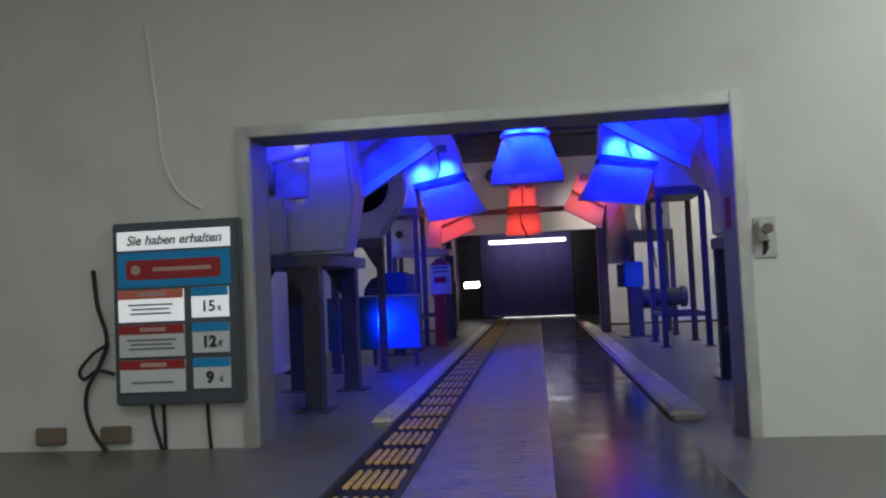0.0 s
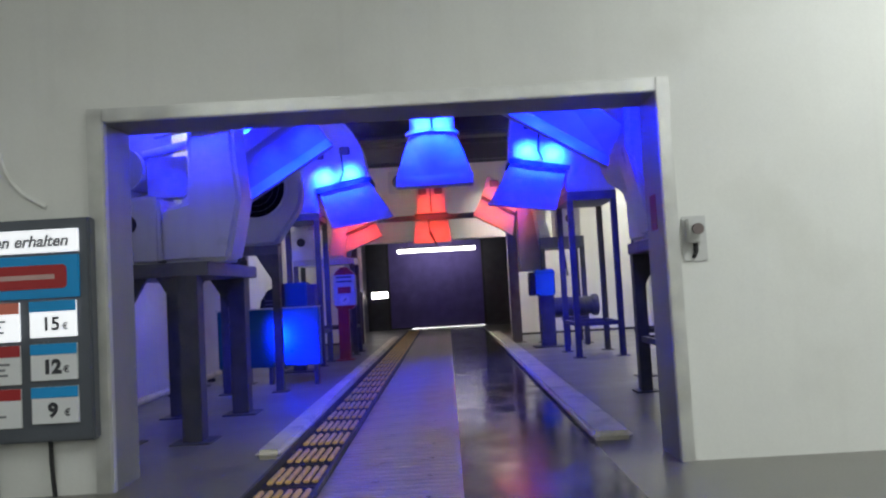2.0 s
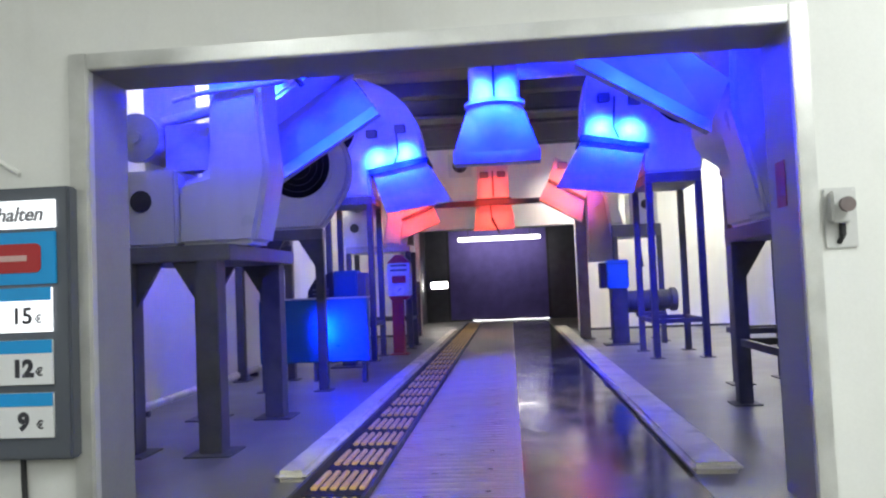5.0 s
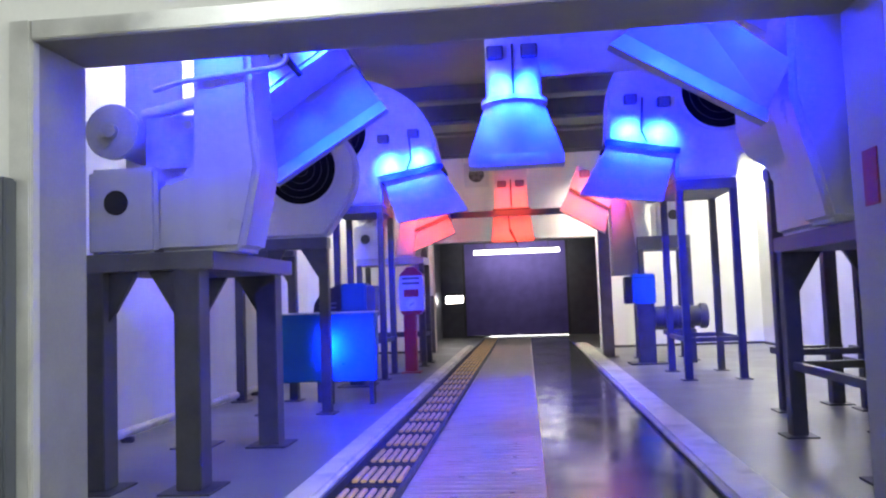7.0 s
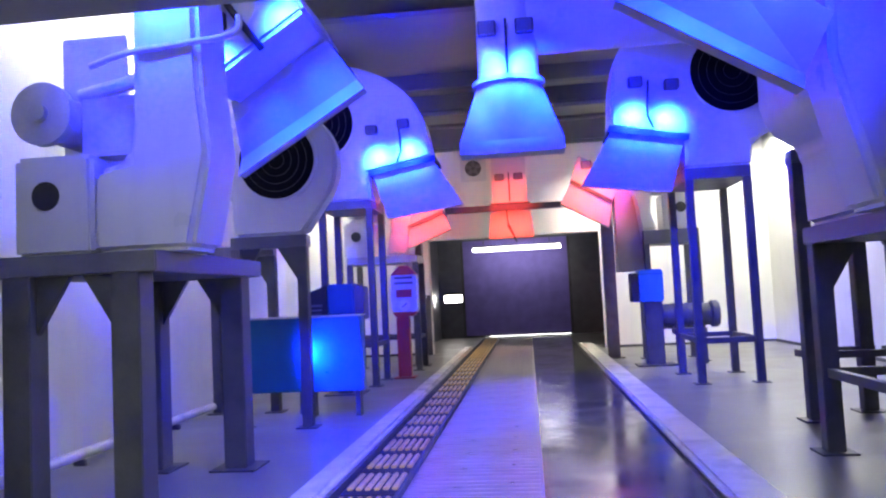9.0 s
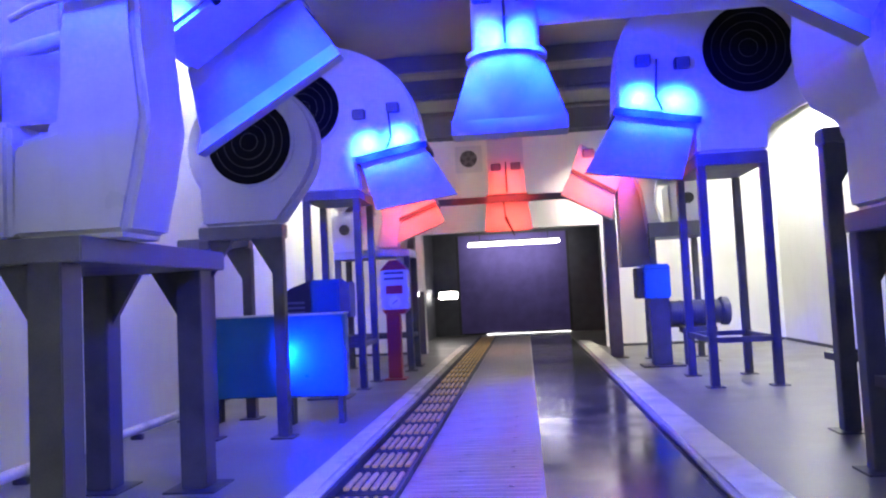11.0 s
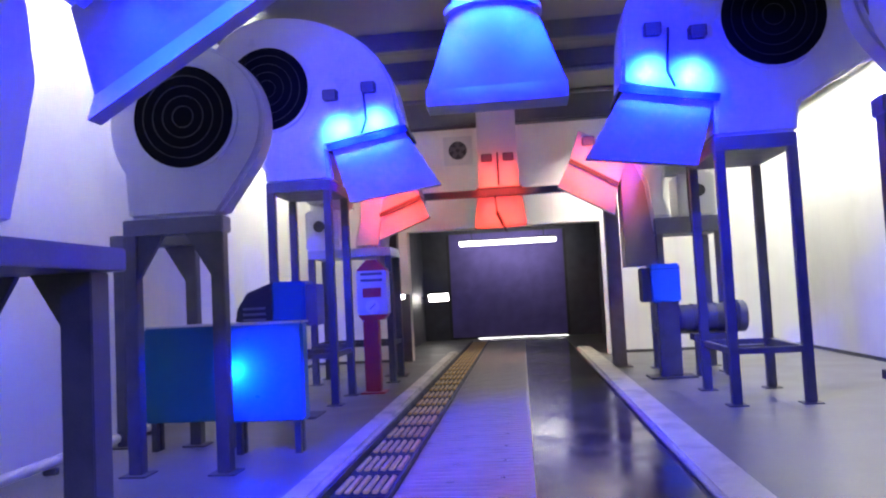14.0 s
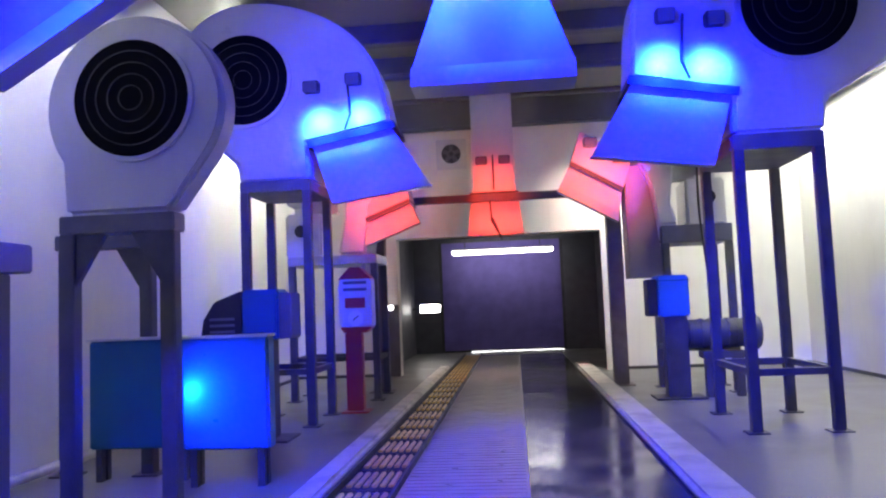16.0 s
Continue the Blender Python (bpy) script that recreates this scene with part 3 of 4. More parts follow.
low_dryer(-1, 15.7, 1.93, RED, 48, 0.0, 0.25, -0.13, deep=0.75, fan=FAN_L, hs=0.1)
low_dryer(1, 15.5, 2.1, SALMON, 48, 0.0, -0.46, 0.0, fan=FAN_R, hs=-0.16)
# this stand's tray is a paler grey than the others
stand(-1.98, -3.1, 15.65, 16.4, 1.93, braced=False, tray=M_MOTOR)
stand(1.8, 2.58, 15.45, 16.2, 2.1, braced=False, thick=0.22)


def centre_dryer(y, z0, colour, watts, reach, lip):
    """Overhead duct hung from the ceiling with a flared nozzle over the middle of the lane."""
    lit = "blue" if colour is BLUE else "red"
    t = thing("overhead_nozzle", (0, 0, 0), "overhead ivory duct with flared centre nozzle, lit " + lit, "blower", "overhead nozzles")
    c = -0.19 if colour is BLUE else -0.36
    w0, w1 = (0.33, 0.48) if colour is BLUE else (0.34, 0.41)
    yc = y + 0.15 if colour is BLUE else y + 0.27
    if colour is BLUE:
        round_nozzle(t, c, yc, z0, lip, w1, 0.1, 0.3, z0 + 0.66)
        bm = bmesh.new()
        bm_tube(bm, (c, yc, z0 + 0.66), (c, yc, z0 + 1.7), 0.285, 40)
        part("duct", bm, M_SHELL, t, "", True)
        bm = bmesh.new()
        bm_tube(bm, (c, yc, z0 + 0.645), (c, yc, z0 + 0.685), 0.345, 40)
        part("collar", bm, M_NOZZLE, t, "round grey flange", True)
    else:
        nozzle(t, ((c - w0, z0 + 0.62), (c + w0, z0 + 0.62)), ((c - w1, z0), (c + w1, z0)), y, y + 0.55, lip)
        bm = bmesh.new()
        bm_box(bm, c - w0 + 0.03, c + w0 - 0.03, y + 0.11, y + 0.44, z0 + 0.6, 4.745)
        bevelled(bm, 0.06, 4)
        part("duct", bm, M_SHELL, t, "", True)
        bm = bmesh.new()
        bm_box(bm, c - w0 - 0.015, c + w0 + 0.015, y + 0.07, y + 0.48, z0 + 0.61, z0 + 0.65)
        part("collar", bm, M_DARK, t, "dark clamping collar")
    if colour is BLUE:
        bm = bmesh.new()
        bm_tube(bm, (c, y + 0.27, z0 + 1.32), (reach, y + 0.27, z0 + 1.32), w0, 32)
        part("cross_duct", bm, M_SHELL, t, "", True)
        bm = bmesh.new()
        bm_tube(bm, (c, y + 0.27, z0 + 1.4), (c, y + 0.27, 4.76), 0.03, 12)
        part("hanger", bm, M_STEEL, t)
        bm = bmesh.new()
        bm_tube(bm, ((c + reach) / 2, y + 0.27, z0 + 1.5), ((c + reach) / 2, y + 0.27, 4.76), 0.02, 12)
        part("hanger", bm, M_STEEL, t)
    bm = bmesh.new()
    yy = yc - 0.3 if colour is BLUE else y + 0.1
    bm_tube(bm, (c, yy - 0.02, z0 + 1.2), (c, yy - 0.03, z0 + 0.68), 0.012, 8)
    part("cable", bm, M_DARK, t, "thin black cable")
    lamp_pair(t, [(c - 0.17, z0 + 1.12, c - 0.2, z0 + 0.2), (c + 0.17, z0 + 1.12, c + 0.2, z0 + 0.2)], yy + 0.03, watts if colour is BLUE else watts * 0.5, colour, 0.36, 96)
    if colour is RED:
        # bare spots added below the portal beam, without housings, to brighten the nozzle itself
        for dx in (-0.2, 0.2):
            spot_lamp("nozzle_light", look((c + dx, y - 0.5, z0 + 0.36), (c + dx, y + 0.1, z0 + 0.2)), watts * 0.6, colour, 100, 0.05, 1.0)
    return t


centre_dryer(10.0, 2.50, BLUE, 2700, 2.5, 0.13)
centre_dryer(16.7, 2.2, RED, 58, 1.8, 0.03)


def portal():
    t = thing("exit_portal", (-0.6, 16.58, 0), "rusty brown steel portal of two columns and a beam", "portal")
    for x in (-1.48, 1.91):
        box_part("column", (x - 0.1, x + 0.1, -0.1, 0.1, 0.012, 2.84), M_RUST, t, 0.01)
        box_part("base_plate", (x - 0.17, x + 0.17, -0.17, 0.17, 0, 0.012), M_RUST, t)
    box_part("beam", (-1.379, 1.809, -0.05, 0.05, 2.68, 2.79), M_STEEL, t, 0.01)
    bm = bmesh.new()
    bm_tube(bm, (0.18, -0.1, 2.68), (0.2, -0.12, 2.42), 0.012, 8)
    bm_tube(bm, (0.2, -0.12, 2.42), (0.34, -0.12, 2.1), 0.028, 8, 0.012)
    part("sensor", bm, M_DARK, t, "thin hanging sensor rod")


portal()

# ---- exit ----
def exit_frame():
    t = thing("exit_frame", (0, YE, 0), "white painted frame round the exit opening", "door frame", kind="structure")
    box_part("jamb", (DX0 - 0.2, DX0 + 0.004, -0.04, 0.012, 1.25, DZ + 0.06), M_WALL, t, 0.006)
    box_part("jamb_base", (DX0 - 0.2, DX0 + 0.004, -0.04, 0.012, 0, 1.246), M_STEEL, t, 0.006)
    box_part("jamb", (DX1 - 0.05, DX1 + 0.14, -0.04, 0.012, 0, DZ + 0.06), M_WALL, t, 0.006)
    box_part("header", (DX0 + 0.006, DX1 - 0.052, -0.036, 0.012, DZ - 0.004, DZ + 0.058), M_WALL, t, 0.006)


exit_frame()


def roller_door():
    t = thing("door_1", (0, YD + 0.06, 0), "dark roller door tinted blue by painted-in haze, almost shut, light under its edge", "door", kind="structure")
    z = 0.05
    while z < 2.74:
        bm = bmesh.new()
        bm_prism(bm, [(-1.99, z), (1.09, z), (1.09, z + 0.159), (-1.99, z + 0.159)], -0.015, 0.015)
        bm_box(bm, -1.99, 1.09, -0.024, -0.0152, z + 0.02, z + 0.14)
        part("slat", bm, M_DOOR, t)
        z += 0.16
    # Unseen sheet added to stop daylight leaking between the slats.
    box_part("backing_sheet", (-1.99, 1.09, 0.016, 0.02, 0.05, 2.74), M_DARK, t)
    box_part("bottom_seal", (-1.99, 1.09, -0.025, 0.025, 0.024, 0.048), M_DARK, t, 0.006)
    # Flap added to block the light under the left end of the door.
    box_part("gap_blocker", (-1.93, -1.27, -0.02, 0.015, 0.001, 0.0235), M_DARK, t, 0.003, "black flap added to block light under the door")
    for x in (-2.0, 1.03):
        box_part("guide_rail", (x, x + 0.07, -0.05, -0.017, 0, 2.76), M_STEEL, t)


roller_door()
tagged(box_part("backdrop", (-6, 6, 27.0, 27.1, 0.0, 4.0), M_DAY), "bright overcast daylight outside the exit door", "backdrop", kind="structure")


def strip_light():
    t = thing("strip_light", (-0.38, 23.9, 2.43), "long lit fluorescent strip under the passage ceiling", "light")
    box_part("housing", (-1.22, 1.22, -0.06, 0.06, 0.06, 0.1), M_GREY, t, 0.006)
    box_part("tube", (-1.2, 1.2, -0.05, 0.05, -0.04, 0.058), M_TUBE, t, 0.015, "glowing white tube")
    for x in (-0.9, 0.9):
        bm = bmesh.new()
        bm_tube(bm, (x, 0, 0.1), (x, 0, 0.79), 0.012, 8)
        part("hanger", bm, M_STEEL, t)


strip_light()


def exit_sign():
    t = thing("sign_lamp", (-2.22, YD - 0.42, 1.13), "small glowing white lamp box on a bracket", "light")
    box_part("lamp_face", (-0.24, 0.24, -0.03, -0.01, -0.09, 0.09), M_TUBE, t, 0.01, "lit white face")
    box_part("case", (-0.26, 0.26, -0.008, 0.06, -0.11, 0.11), M_DARK, t, 0.01)
    box_part("bracket", (-0.44, -0.262, 0.0, 0.04, -0.02, 0.02), M_STEEL, t)


exit_sign()


def jamb_lamp():
    t = thing("jamb_lamp", (-2.3, YE - 0.04, 1.2), "small glowing bulkhead lamp on the exit frame", "light")
    bm = bmesh.new()
    bm_tube(bm, (0, 0, 0), (0, -0.02, 0), 0.06, 20)
    part("base", bm, M_STEEL, t)
    bm = bmesh.new()
    bm_tube(bm, (0, -0.0205, 0), (0, -0.06, 0), 0.045, 20, 0.025)
    part("globe", bm, M_TUBE, t, "lit frosted glass", True)


jamb_lamp()


def wall_fan():
    t = thing("wall_fan", (-1.13, YE, 3.86), "round grey ventilation fan in a square wall plate", "fan")
    box_part("plate", (-0.27, 0.27, -0.03, -0.002, -0.27, 0.27), M_GREY, t, 0.01)
    bm = bmesh.new()
    bm_tube(bm, (0, -0.03, 0), (0, -0.075, 0), 0.22, 32)
    part("ring", bm, M_GREY, t)
    bm = bmesh.new()
    bm_tube(bm, (0, -0.07, 0), (0, -0.08, 0), 0.17, 32)
    part("hub_recess", bm, M_DARK, t)
    for k in range(5):
        a = k * math.tau / 5
        bm = bmesh.new()
        bm_box(bm, -0.035, 0.035, -0.088, -0.081, 0.04, 0.16)
        bmesh.ops.rotate(bm, verts=bm.verts, cent=(0, 0, 0), matrix=Matrix.Rotation(a, 3, "Y"))
        part("blade", bm, M_STEEL, t)


wall_fan()

# ---- ceiling beams and pipes ----
def beams():
    for y, z0 in ((18.5, 4.25), (16.2, 4.45), (14.9, 4.5), (11.6, 4.5), (9.0, 4.5)):
        tagged(box_part("ceiling_beam", (XL + 0.01, XR - 0.01, y - 0.09, y + 0.09, z0, 4.748), M_BEAM, None, 0.01), "dark painted steel beam under the hall ceiling", "beam", "ceiling beams", "structure")
    for y, z, r in ((18.2, 4.16, 0.035), (15.6, 4.3, 0.05), (17.6, 4.5, 0.04)):
        bm = bmesh.new()
        bm_tube(bm, (XL + 0.02, y, z), (XR - 0.02, y, z), r, 14)
        p = tagged(part("ceiling_pipe", bm, M_BEAM, None, "", True), "dark steel pipe running under the ceiling", "pipe", "ceiling pipes", "structure")


beams()


# ---- side units, terminal ----
def cabinet(name, x0, x1, y, z0, z1, mat, label):
    t = thing(name, ((x0 + x1) / 2, y, 0), label, "cabinet", "side cabinets")
    h = (x1 - x0) / 2
    box_part("body", (-h, h, 0.02, 0.16, z0, z1), mat, t, 0.012)
    box_part("door", (-h + 0.012, h - 0.012, 0.0, 0.018, z0 + 0.012, z1 - 0.012), mat, t, 0.006)
    box_part("cover", (-h - 0.01, h + 0.01, -0.012, 0.17, z1, z1 + 0.018), M_GREY, t, 0.004, "light grey top edge")
    for sx in (-1, 1):
        for yy in (0.05, 0.13):
            box_part("leg", (sx * (h - 0.07) - 0.025, sx * (h - 0.07) + 0.025, yy - 0.025, yy + 0.025, 0, z0), M_STEEL, t)
    return t


cabinet("side_cabinet", -3.34, -2.55, 11.12, 0.24, 1.045, M_TEAL, "teal blue metal cabinet on short steel legs")
cabinet("side_cabinet", -2.51, -1.88, 10.9, 0.26, 1.045, M_BLUE, "bright blue lit cabinet on short steel legs")
# Bare spot in mid-air, added to make the bright patch; no lamp known.
spot_lamp("cabinet_glow_spot", look((-2.5, 10.74, 0.67), (-2.38, 10.9, 0.66)), 130, (0.001, 0.035, 1.0), 150, 0.03, 1.0)


def side_unit_left(x, y):
    t = thing("side_blower", (x, y, 0), "blue control box beside a dark sloped hood on steel pedestal", "blower", "side blowers")
    box_part("pedestal", (-0.1, 0.1, 0.02, 0.2, 0.02, 0.95), M_STEEL, t, 0.008)
    box_part("base_plate", (-0.25, 0.25, -0.1, 0.35, 0, 0.02), M_STEEL, t)
    b = box_part("control_box", (-0.18, 0.175, -0.05, 0.3, 0.95, 1.43), M_NAVY, t, 0.02, "deep blue control box")
    box_part("lid_seam", (-0.186, 0.181, -0.056, 0.306, 1.36, 1.372), M_TEAL, b)
    # The box's shaded side, drawn as a separate dark strip.
    box_part("shaded_side", (0.177, 0.3, -0.03, 0.28, 0.96, 1.39), M_TRAY, t, 0.01, "dark strip for the box's shaded side")
    bm = bmesh.new()
    bm_prism(bm, [(-0.182, 0.97), (-0.6, 0.97), (-0.57, 1.16), (-0.46, 1.33), (-0.182, 1.43)], -0.02, 0.3)
    bevelled(bm, 0.012, 2)
    part("hood", bm, M_DARK, t, "dark sloped metal hood")
    for k in (0, 1, 2):
        box_part("louvre", (-0.5, -0.26, -0.034, -0.0205, 1.03 + k * 0.06, 1.055 + k * 0.06), M_TRAY, t)
    box_part("support", (-0.45, -0.33, 0.05, 0.2, 0.6, 0.968), M_STEEL, t)
    box_part("arm", (-0.45, -0.102, 0.06, 0.19, 0.56, 0.598), M_STEEL, t)


def side_unit_right(x, y):
    t = thing("side_blower", (x, y, 0), "blue control box over a dark round motor on steel pedestal", "blower", "side blowers")
    box_part("pedestal", (-0.13, 0.14, 0.02, 0.2, 0.02, 0.97), M_STEEL, t, 0.008)
    box_part("base_plate", (-0.28, 0.3, -0.1, 0.35, 0, 0.02), M_STEEL, t)
    b = box_part("control_box", (-0.2, 0.165, -0.05, 0.3, 0.97, 1.46), M_BLUE, t, 0.02, "blue plastic control box")
    box_part("lid_seam", (-0.206, 0.171, -0.056, 0.306, 1.39, 1.402), M_TEAL, b)
    # Black strip that paints the shadow on the box's lane side.
    box_part("shaded_side", (-0.31, -0.202, -0.03, 0.28, 0.98, 1.42), M_DARK, t, 0.01, "black strip for the box's side in shadow")
    bm = bmesh.new()
    bm_tube(bm, (0.14, 0.14, 0.75), (0.86, 0.14, 0.75), 0.17, 28)
    bevelled(bm, 0.02, 2)
    m = part("motor", bm, M_STEEL, t, "dark grey round motor", True)
    bm = bmesh.new()
    bm_tube(bm, (0.86, 0.14, 0.75), (0.98, 0.14, 0.75), 0.205, 28)
    bevelled(bm, 0.02, 2)
    part("fan_cover", bm, M_STEEL, m, "", True)
    for k in range(5):
        bm = bmesh.new()
        bm_tube(bm, (0.3 + k * 0.1, 0.14, 0.75), (0.33 + k * 0.1, 0.14, 0.75), 0.182, 28)
        part("cooling_fin", bm, M_STEEL, m)
    box_part("motor_foot", (0.3, 0.78, 0.0, 0.28, 0.46, 0.545), M_STEEL, t, 0.008)
    for px in (0.34, 0.7):
        box_part("support", (px, px + 0.08, 0.08, 0.2, 0.0, 0.458), M_STEEL, t)


side_unit_left(-2.53, 12.7)
side_unit_right(1.76, 14.9)


def terminal():
    t = thing("control_terminal", (-1.99, 14.5, 0), "red post with pale control panel and sloped red top", "terminal")
    box_part("base_plate", (-0.2, 0.12, -0.1, 0.2, 0, 0.02), M_RED, t, 0.006)
    box_part("column", (-0.15, 0.05, 0.0, 0.14, 0.02, 0.93), M_RED, t, 0.012)
    bm = bmesh.new()
    bm_prism(bm, [(-0.14, 0.93), (0.12, 0.93), (0.19, 0.998), (-0.19, 0.998)], -0.07, 0.15)
    part("neck", bm, M_RED, t)
    p = box_part("panel", (-0.195, 0.195, -0.08, 0.16, 1.0, 1.56), M_GREY, t, 0.012, "light grey control panel")
    bm = bmesh.new()
    bm_prism(bm, [(-0.195, 1.562), (0.195, 1.562), (0.06, 1.7), (-0.06, 1.7)], -0.08, 0.16)
    part("cap", bm, M_RED, t, "sloped red cap")
    box_part("display", (-0.12, 0.12, -0.088, -0.081, 1.22, 1.34), M_RED, p, 0.003, "red framed display")
    for z in (1.42, 1.5):
        box_part("label_strip", (-0.14, 0.14, -0.086, -0.081, z, z + 0.035), M_TRAY, p)
    bm = bmesh.new()
    bm_tube(bm, (0, -0.081, 1.1), (0, -0.089, 1.1), 0.09, 24)
    part("dial", bm, M_WALL, p, "round white dial")
    bm = bmesh.new()
    bm_box(bm, -0.006, 0.006, -0.094, -0.09, 1.06, 1.15)
    bmesh.ops.rotate(bm, verts=bm.verts, cent=(0, 0, 1.1), matrix=Matrix.Rotation(0.9, 3, "Y"))
    part("needle", bm, M_DARK, p)


terminal()

# ---- price board and switch on the entrance wall ----
def lettering(text, x, z, y, height, mat, parent, name="letter", slant=0.0, bold=0.035):
    c = bpy.data.curves.new(name, "FONT")
    c.offset = height * bold
    c.body, c.size, c.extrude, c.shear, c.align_x, c.align_y = text, height * 1.38, 0.0012, slant, "CENTER", "CENTER"
    tmp = bpy.data.objects.new(name, c)
    me = bpy.data.meshes.new_from_object(tmp)
    bpy.data.objects.remove(tmp)
    bm = bmesh.new()
    bm.from_mesh(me)
    bpy.data.meshes.remove(me)
    # one mesh for each character: islands that overlap along the line belong together
    bm.faces.ensure_lookup_table()
    seen, spans = set(), []
    for f0 in bm.faces:
        if f0 in seen:
            continue
        stack, isle = [f0], []
        seen.add(f0)
        while stack:
            f = stack.pop()
            isle.append(f)
            for v in f.verts:
                for g in v.link_faces:
                    if g not in seen:
                        seen.add(g)
                        stack.append(g)
        xs = [v.co.x for f in isle for v in f.verts]
        spans.append((min(xs), max(xs), isle))
    spans.sort(key=lambda k: k[0])
    groups = []
    for lo, hi, isle in spans:
        if groups and lo < groups[-1][0] - 0.4 * (hi - lo):
            groups[-1][0] = max(hi, groups[-1][0])
            groups[-1][1] += isle
        else:
            groups.append([hi, list(isle)])
    for hi, faces in groups:
        one, made = bmesh.new(), {}
        for f in faces:
            for v in f.verts:
                if v not in made:
                    made[v] = one.verts.new(v.co)
            one.faces.new([made[v] for v in f.verts])
        ob = part(name, one, mat, parent)
        ob.matrix_basis = pose(x, y, z, 90)
    bm.free()


M_SIGNW = material("white_sign_panel", (0.78, 0.79, 0.8), 0.4, vary=0.04)
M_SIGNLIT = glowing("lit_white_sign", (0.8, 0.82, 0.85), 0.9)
M_SIGNB = material("blue_sign_panel", (0.01, 0.32, 0.72), 0.4, vary=0.06)
M_SIGNR = material("red_sign_panel", (0.42, 0.03, 0.035), 0.4, vary=0.08)
# Lighter red for the lit card's header; its glow is put into the colour.
M_SIGNRL = material("lit_red_sign", (0.75, 0.2, 0.14), 0.4, vary=0.08)
M_INK = material("dark_ink", (0.04, 0.04, 0.05), 0.6, vary=0.1)
M_INKG = material("grey_ink", (0.22, 0.22, 0.24), 0.6, vary=0.1)
M_INKP = material("pale_ink", (0.6, 0.4, 0.38), 0.6, vary=0.1)


def price_board():
    X, Y = -2.885, 5.33
    t = thing("price_board", (X, Y, 0), "dark grey price board with white, red and blue cards", "sign")
    box_part("backing", (-0.515, 0.515, 0.02, 0.125, 0.36, 1.77), M_BOARD, t, 0.012)
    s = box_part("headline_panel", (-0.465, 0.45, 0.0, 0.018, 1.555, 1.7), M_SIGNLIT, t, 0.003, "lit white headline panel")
    lettering("Sie haben erhalten", 0.0, 1.625, -0.0015, 0.075, M_INKG, s, slant=0.25)
    b = box_part("brand_panel", (-0.465, 0.45, 0.0, 0.018, 1.265, 1.535), M_SIGNB, t, 0.003, "blue panel")
    bm = bmesh.new()
    corners = ((0.345, 1.445, 0), (-0.36, 1.445, 90), (-0.36, 1.355, 180), (0.345, 1.355, 270))
    bm_prism(bm, [(x + 0.03 * math.cos(radians(a + k * 15)), z + 0.03 * math.sin(radians(a + k * 15))) for x, z, a in corners for k in range(7)], -0.006, -0.001)
    part("brand_plate", bm, M_SIGNR, b, "red plate")
    box_part("brand_bar", (-0.17, 0.3, -0.0085, -0.0065, 1.385, 1.415), M_INKP, b)
    bm = bmesh.new()
    bm_tube(bm, (-0.31, -0.0065, 1.4), (-0.31, -0.0085, 1.4), 0.038, 20)
    part("brand_mark", bm, M_INKP, b)
    for k, (z0, z1, price, lines, wide) in enumerate(((1.0, 1.245, "15", 3, 0.36), (0.73, 0.975, "12", 3, 0.4), (0.46, 0.705, "9", 1, 0.34))):
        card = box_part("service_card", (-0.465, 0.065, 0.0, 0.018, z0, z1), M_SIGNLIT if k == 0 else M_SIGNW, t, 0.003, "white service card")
        box_part("card_header", (-0.465, 0.065, -0.004, -0.001, z1 - 0.07, z1), M_SIGNRL if k == 0 else M_SIGNR, card, 0, "red header")
        box_part("title_bar", (-0.29, -0.08, -0.0065, -0.0045, z1 - 0.052, z1 - 0.02), M_INKP, card)
        for i in range(lines):
            w = wide / 2 * (1, 0.85, 0.93)[i]
            zz = z1 - 0.115 - i * 0.034 if lines > 1 else z0 + 0.075
            box_part("text_bar", (-0.2 - w, -0.2 + w, -0.0035, -0.0015, zz - 0.007, zz + 0.007), M_INKG, card)
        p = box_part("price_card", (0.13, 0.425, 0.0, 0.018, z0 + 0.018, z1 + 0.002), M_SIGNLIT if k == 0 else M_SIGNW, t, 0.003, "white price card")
        box_part("card_header", (0.13, 0.425, -0.004, -0.001, z1 - 0.065, z1 + 0.002), M_SIGNB, p, 0, "blue header")
        lettering(price, 0.265, z0 + 0.098, -0.0015, 0.085, M_INK, p, bold=0.035 if k == 0 else 0.075)
        lettering("\u20ac", 0.355, z0 + 0.082, -0.0015, 0.042, M_INK, p)
    for sx in (-0.43, 0.43):
        box_part("bracket", (sx - 0.03, sx + 0.03, 0.1, 0.135, 0.4, 1.7), M_STEEL, t)


price_board()


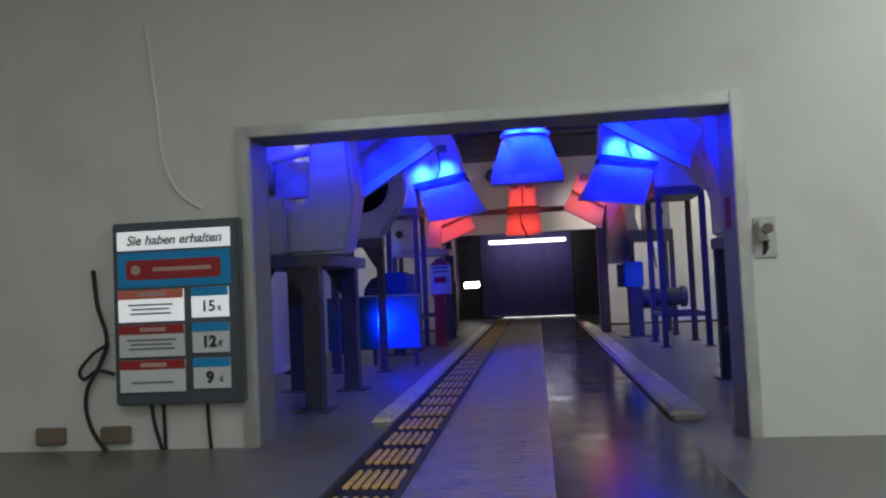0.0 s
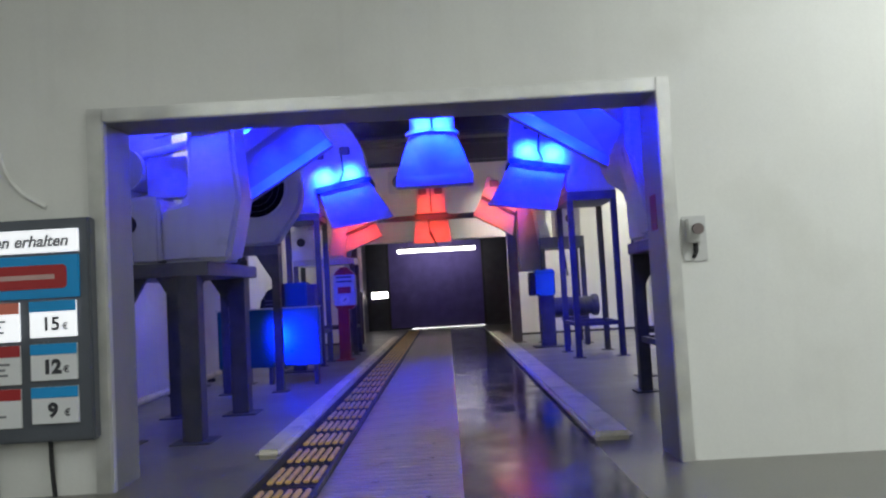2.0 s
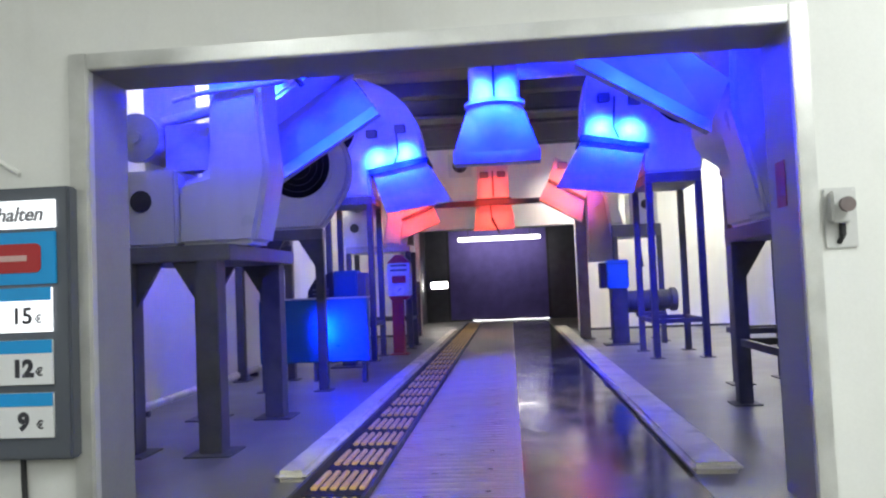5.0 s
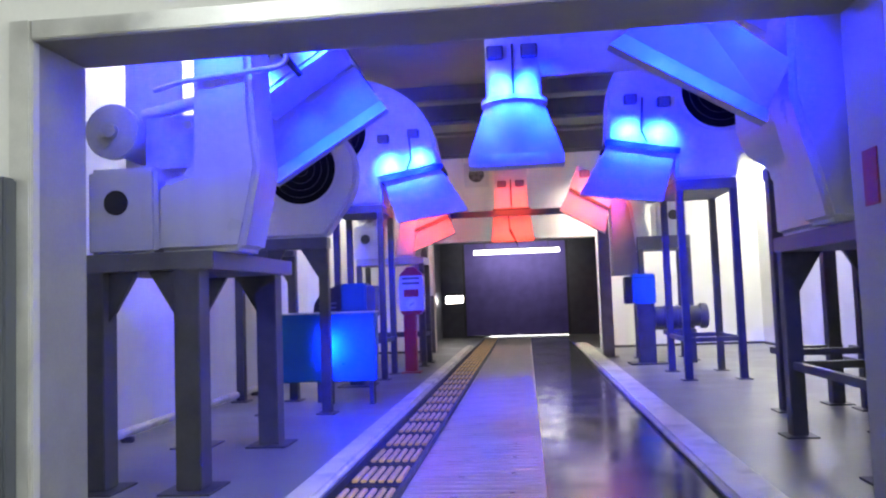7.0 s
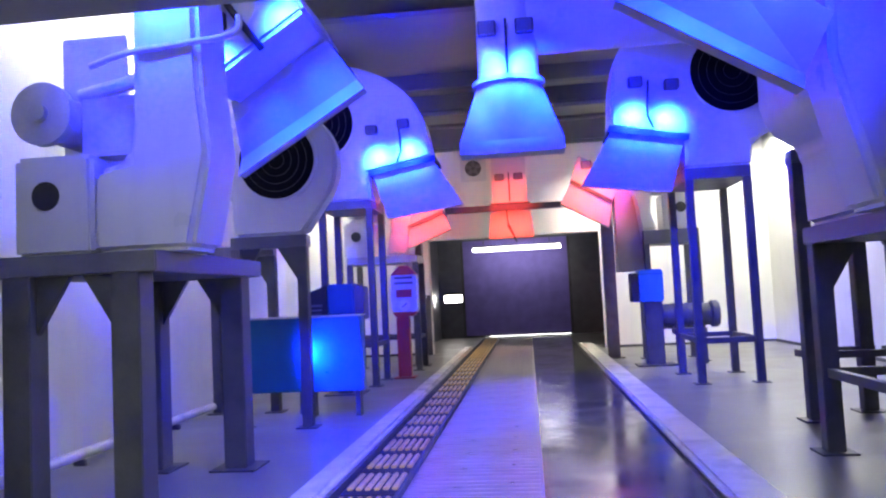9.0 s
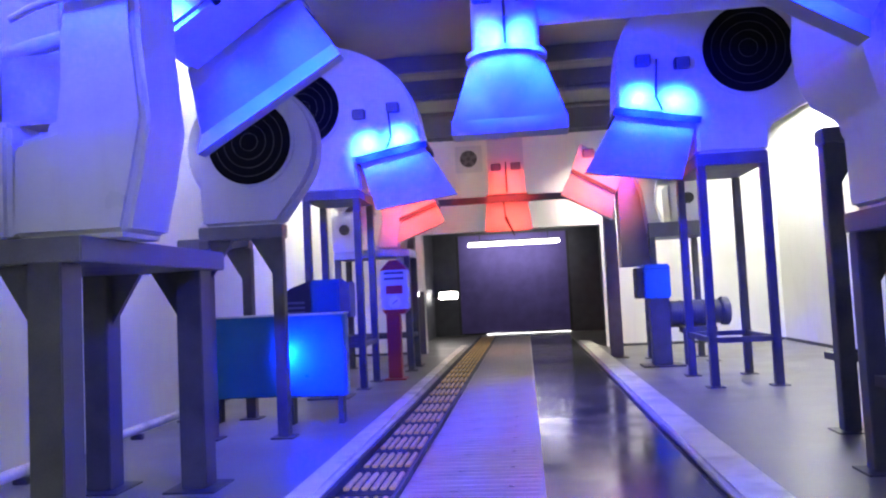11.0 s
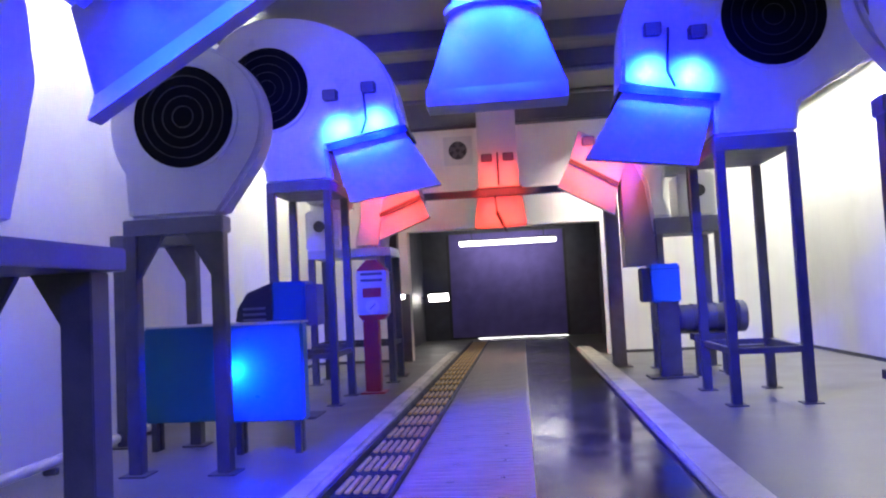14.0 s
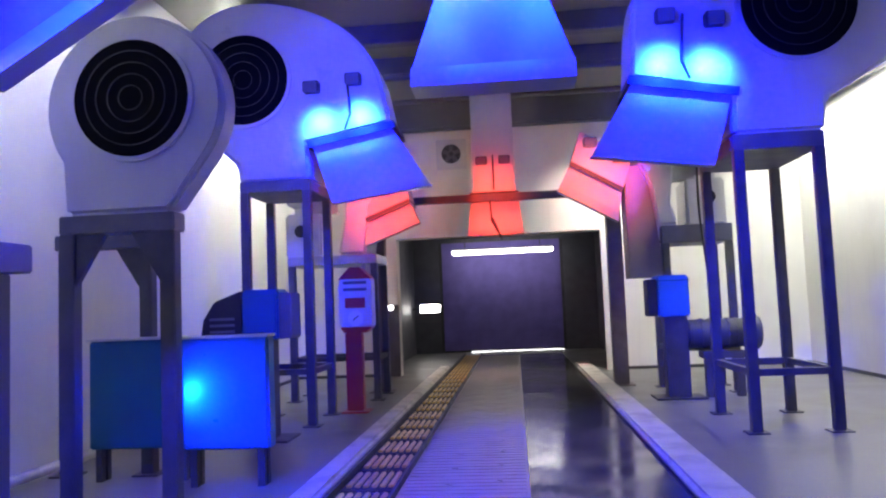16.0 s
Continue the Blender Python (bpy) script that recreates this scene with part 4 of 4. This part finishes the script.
def stop_switch():
    t = thing("stop_switch", (1.505, WY0, 1.42), "grey emergency stop switch box on a clear plate", "switch")
    box_part("plate", (-0.075, 0.08, -0.012, -0.001, -0.15, 0.145), M_GREY, t, 0.004, "pale mounting plate")
    b = box_part("box", (-0.06, 0.035, -0.075, -0.0125, -0.03, 0.125), M_GREY, t, 0.01, "grey switch box")
    bm = bmesh.new()
    bm_tube(bm, (-0.005, -0.075, 0.055), (-0.005, -0.1, 0.055), 0.02, 20)
    bm_tube(bm, (-0.005, -0.1, 0.055), (-0.005, -0.125, 0.055), 0.036, 20)
    part("mushroom_button", bm, M_RUST, b, "worn red-brown push button", True)
    bm = bmesh.new()
    bm_tube(bm, (0.0, -0.03, -0.03), (0.0, -0.03, -0.09), 0.016, 14)
    bm_tube(bm, (0.0, -0.03, -0.09), (-0.012, -0.008, -0.125), 0.012, 12)
    part("cable_gland", bm, M_DARK, t, "black cable gland")
    for sx, sz in ((-0.065, -0.14), (0.068, -0.14), (-0.065, 0.133), (0.068, 0.133)):
        bm = bmesh.new()
        bm_tube(bm, (sx, -0.012, sz), (sx, -0.017, sz), 0.006, 10)
        part("screw", bm, M_ALU, t)


stop_switch()


def hose(name, pts, r, label, category):
    c = bpy.data.curves.new(name, "CURVE")
    c.dimensions, c.bevel_depth, c.bevel_resolution = "3D", r, 2
    sp = c.splines.new("BEZIER")
    sp.bezier_points.add(len(pts) - 1)
    for p, q in zip(sp.bezier_points, pts):
        p.co, p.handle_left_type, p.handle_right_type = q, "AUTO", "AUTO"
    c.materials.append(M_DARK)
    return tagged(new(name, c), label, category)


hose("cable", [(-3.62, 5.44, 1.42), (-3.58, 5.42, 1.15), (-3.5, 5.41, 0.85), (-3.55, 5.41, 0.7), (-3.68, 5.41, 0.45), (-3.66, 5.42, 0.2), (-3.55, 5.44, 0.0)], 0.016, "black cable hanging down the white wall", "cable")
hose("cable", [(-3.5, 5.44, 0.84), (-3.64, 5.41, 0.74), (-3.72, 5.41, 0.58), (-3.58, 5.41, 0.63), (-3.45, 5.42, 0.6)], 0.014, "looped black cable beside the price board", "cable")
hose("cable", [(-3.16, 5.44, 0.36), (-3.13, 5.43, 0.2), (-3.08, 5.44, 0.0)], 0.014, "black cable running down from the board", "cable")
hose("cable", [(-3.06, 5.44, 0.36), (-3.05, 5.43, 0.2), (-3.05, 5.44, 0.0)], 0.014, "black cable running down from the board", "cable")
hose("cable", [(-2.7, 5.44, 0.36), (-2.69, 5.43, 0.2), (-2.68, 5.44, 0.0)], 0.014, "black cable running down from the board", "cable")
for bx in (-4.0, -3.45):
    tagged(box_part("wall_box", (bx - 0.12, bx + 0.12, 5.4, 5.458, 0.06, 0.19), M_BROWN, None, 0.01), "small brown box low on the white wall", "box", "wall boxes")

# ---- track ----
def track():
    t = thing("conveyor_track", (0, 0, 0), "steel conveyor track with worn plates and yellow carriers", "conveyor")
    box_part("bed", (-1.36, 0.905, -5.0, 23.5, 0.002, 0.006), M_WETPIT, t, 0, "wet dark bed")
    y = -5.0
    plate = None
    while y < 23.0:
        if plate is None:
            bm = bmesh.new()
            bm_box(bm, -0.93, -0.08, 0.004, 0.496, 0.0065, 0.022)
            for k in range(5):
                bm_box(bm, -0.91, -0.1, 0.03 + k * 0.095, 0.06 + k * 0.095, 0.0222, 0.027)
            plate = part("tread_plate", bm, M_PLATE, t)
            plate.location = (0, y, 0)
        else:
            o = new("tread_plate", plate.data)
            o.parent = t
            o.location = (0, y, 0)
        y += 0.5
    y, link, pad = -4.96, None, None
    while y < 22.9:
        if link is None:
            bm = bmesh.new()
            bm_box(bm, -1.33, -0.96, 0.01, 0.59, 0.0065, 0.02)
            link = part("carrier", bm, M_DARK, t, "dark carrier link")
            o = link
            bm = bmesh.new()
            v = bm_box(bm, 0, 0.038, 0.1, 0.5, 0.0205, 0.042)
            for k in (6, 7):
                v[k].co.x += 0.006 if k == 7 else -0.006
            bevelled(bm, 0.006, 1)
            pad = bpy.data.meshes.new("pad")
            bmesh.ops.recalc_face_normals(bm, faces=bm.faces)
            bm.to_mesh(pad)
            bm.free()
            pad.materials.append(M_YELLOW)
        else:
            o = new("carrier", link.data)
            o.parent = t
        o.location = (0, y, 0)
        for k in range(6):
            q = new("pad", pad)
            q.parent, q.location = o, (-1.305 + k * 0.057, 0, 0)
        y += 0.6
    for x in (-1.36, -0.955):
        box_part("rail", (x, x + 0.02, -5.0, 23.5, 0.0065, 0.06), M_STEEL, t)


track()


def kerb(name, x0, x1, y0, y1, h, label):
    bm = bmesh.new()
    bm_box(bm, x0, x1, y0, y1, 0, h)
    bevelled(bm, 0.03, 3)
    return tagged(part(name, bm, M_KERB), label, "kerb", kind="structure")


kerb("kerb", 0.9, 1.2, 6.2, 20.0, 0.07, "pale worn kerb guiding the right wheels")
kerb("kerb", -1.6, -1.40, 6.2, 20.0, 0.07, "pale worn kerb beside the conveyor")
hose_pts = [(-3.13, 5.45, 3.4), (-3.06, 5.45, 2.74), (-2.97, 5.45, 2.14), (-2.87, 5.45, 1.98), (-2.7, 5.45, 1.86)]
line = hose("wall_cable", hose_pts, 0.014, "thin pale cable clipped to the white wall", "cable")
line.data.materials.clear()
line.data.materials.append(M_WALL)
hose("cable", [(2.05, 14.85, 4.74), (2.12, 14.85, 3.4), (2.1, 14.85, 2.2), (2.16, 14.9, 1.55), (2.2, 15.0, 1.33)], 0.014, "thin black cable from ceiling to motor", "cable")
bent = hose("air_pipe", [(-2.66, 7.28, 2.69), (-2.36, 7.14, 2.7), (-1.95, 7.128, 2.73), (-1.72, 7.125, 2.755), (-1.675, 7.125, 2.78), (-1.665, 7.125, 2.86)], 0.02, "thin pale pipe with a hooked end beside the blower", "pipe")
bent.data.materials.clear()
bent.data.materials.append(M_SHELL)

hose("cable", [(-1.99, 7.76, 3.2), (-1.9, 7.755, 3.07), (-1.76, 7.76, 2.88)], 0.024, "thick dark cable across the front of a blower", "cable")


def floor_pipe():
    t = thing("floor_pipe", (-3.72, 9.0, 0), "pale pipe on low brackets along the wall foot", "pipe")
    bm = bmesh.new()
    bm_tube(bm, (0, -2.2, 0.09), (0, 4.6, 0.09), 0.04, 16)
    part("pipe", bm, M_KERB, t, "", True)
    for y in (-1.8, -0.2, 1.4, 3.0, 4.4):
        box_part("bracket", (-0.055, 0.055, y - 0.025, y + 0.025, 0, 0.05), M_STEEL, t, 0.006)


floor_pipe()
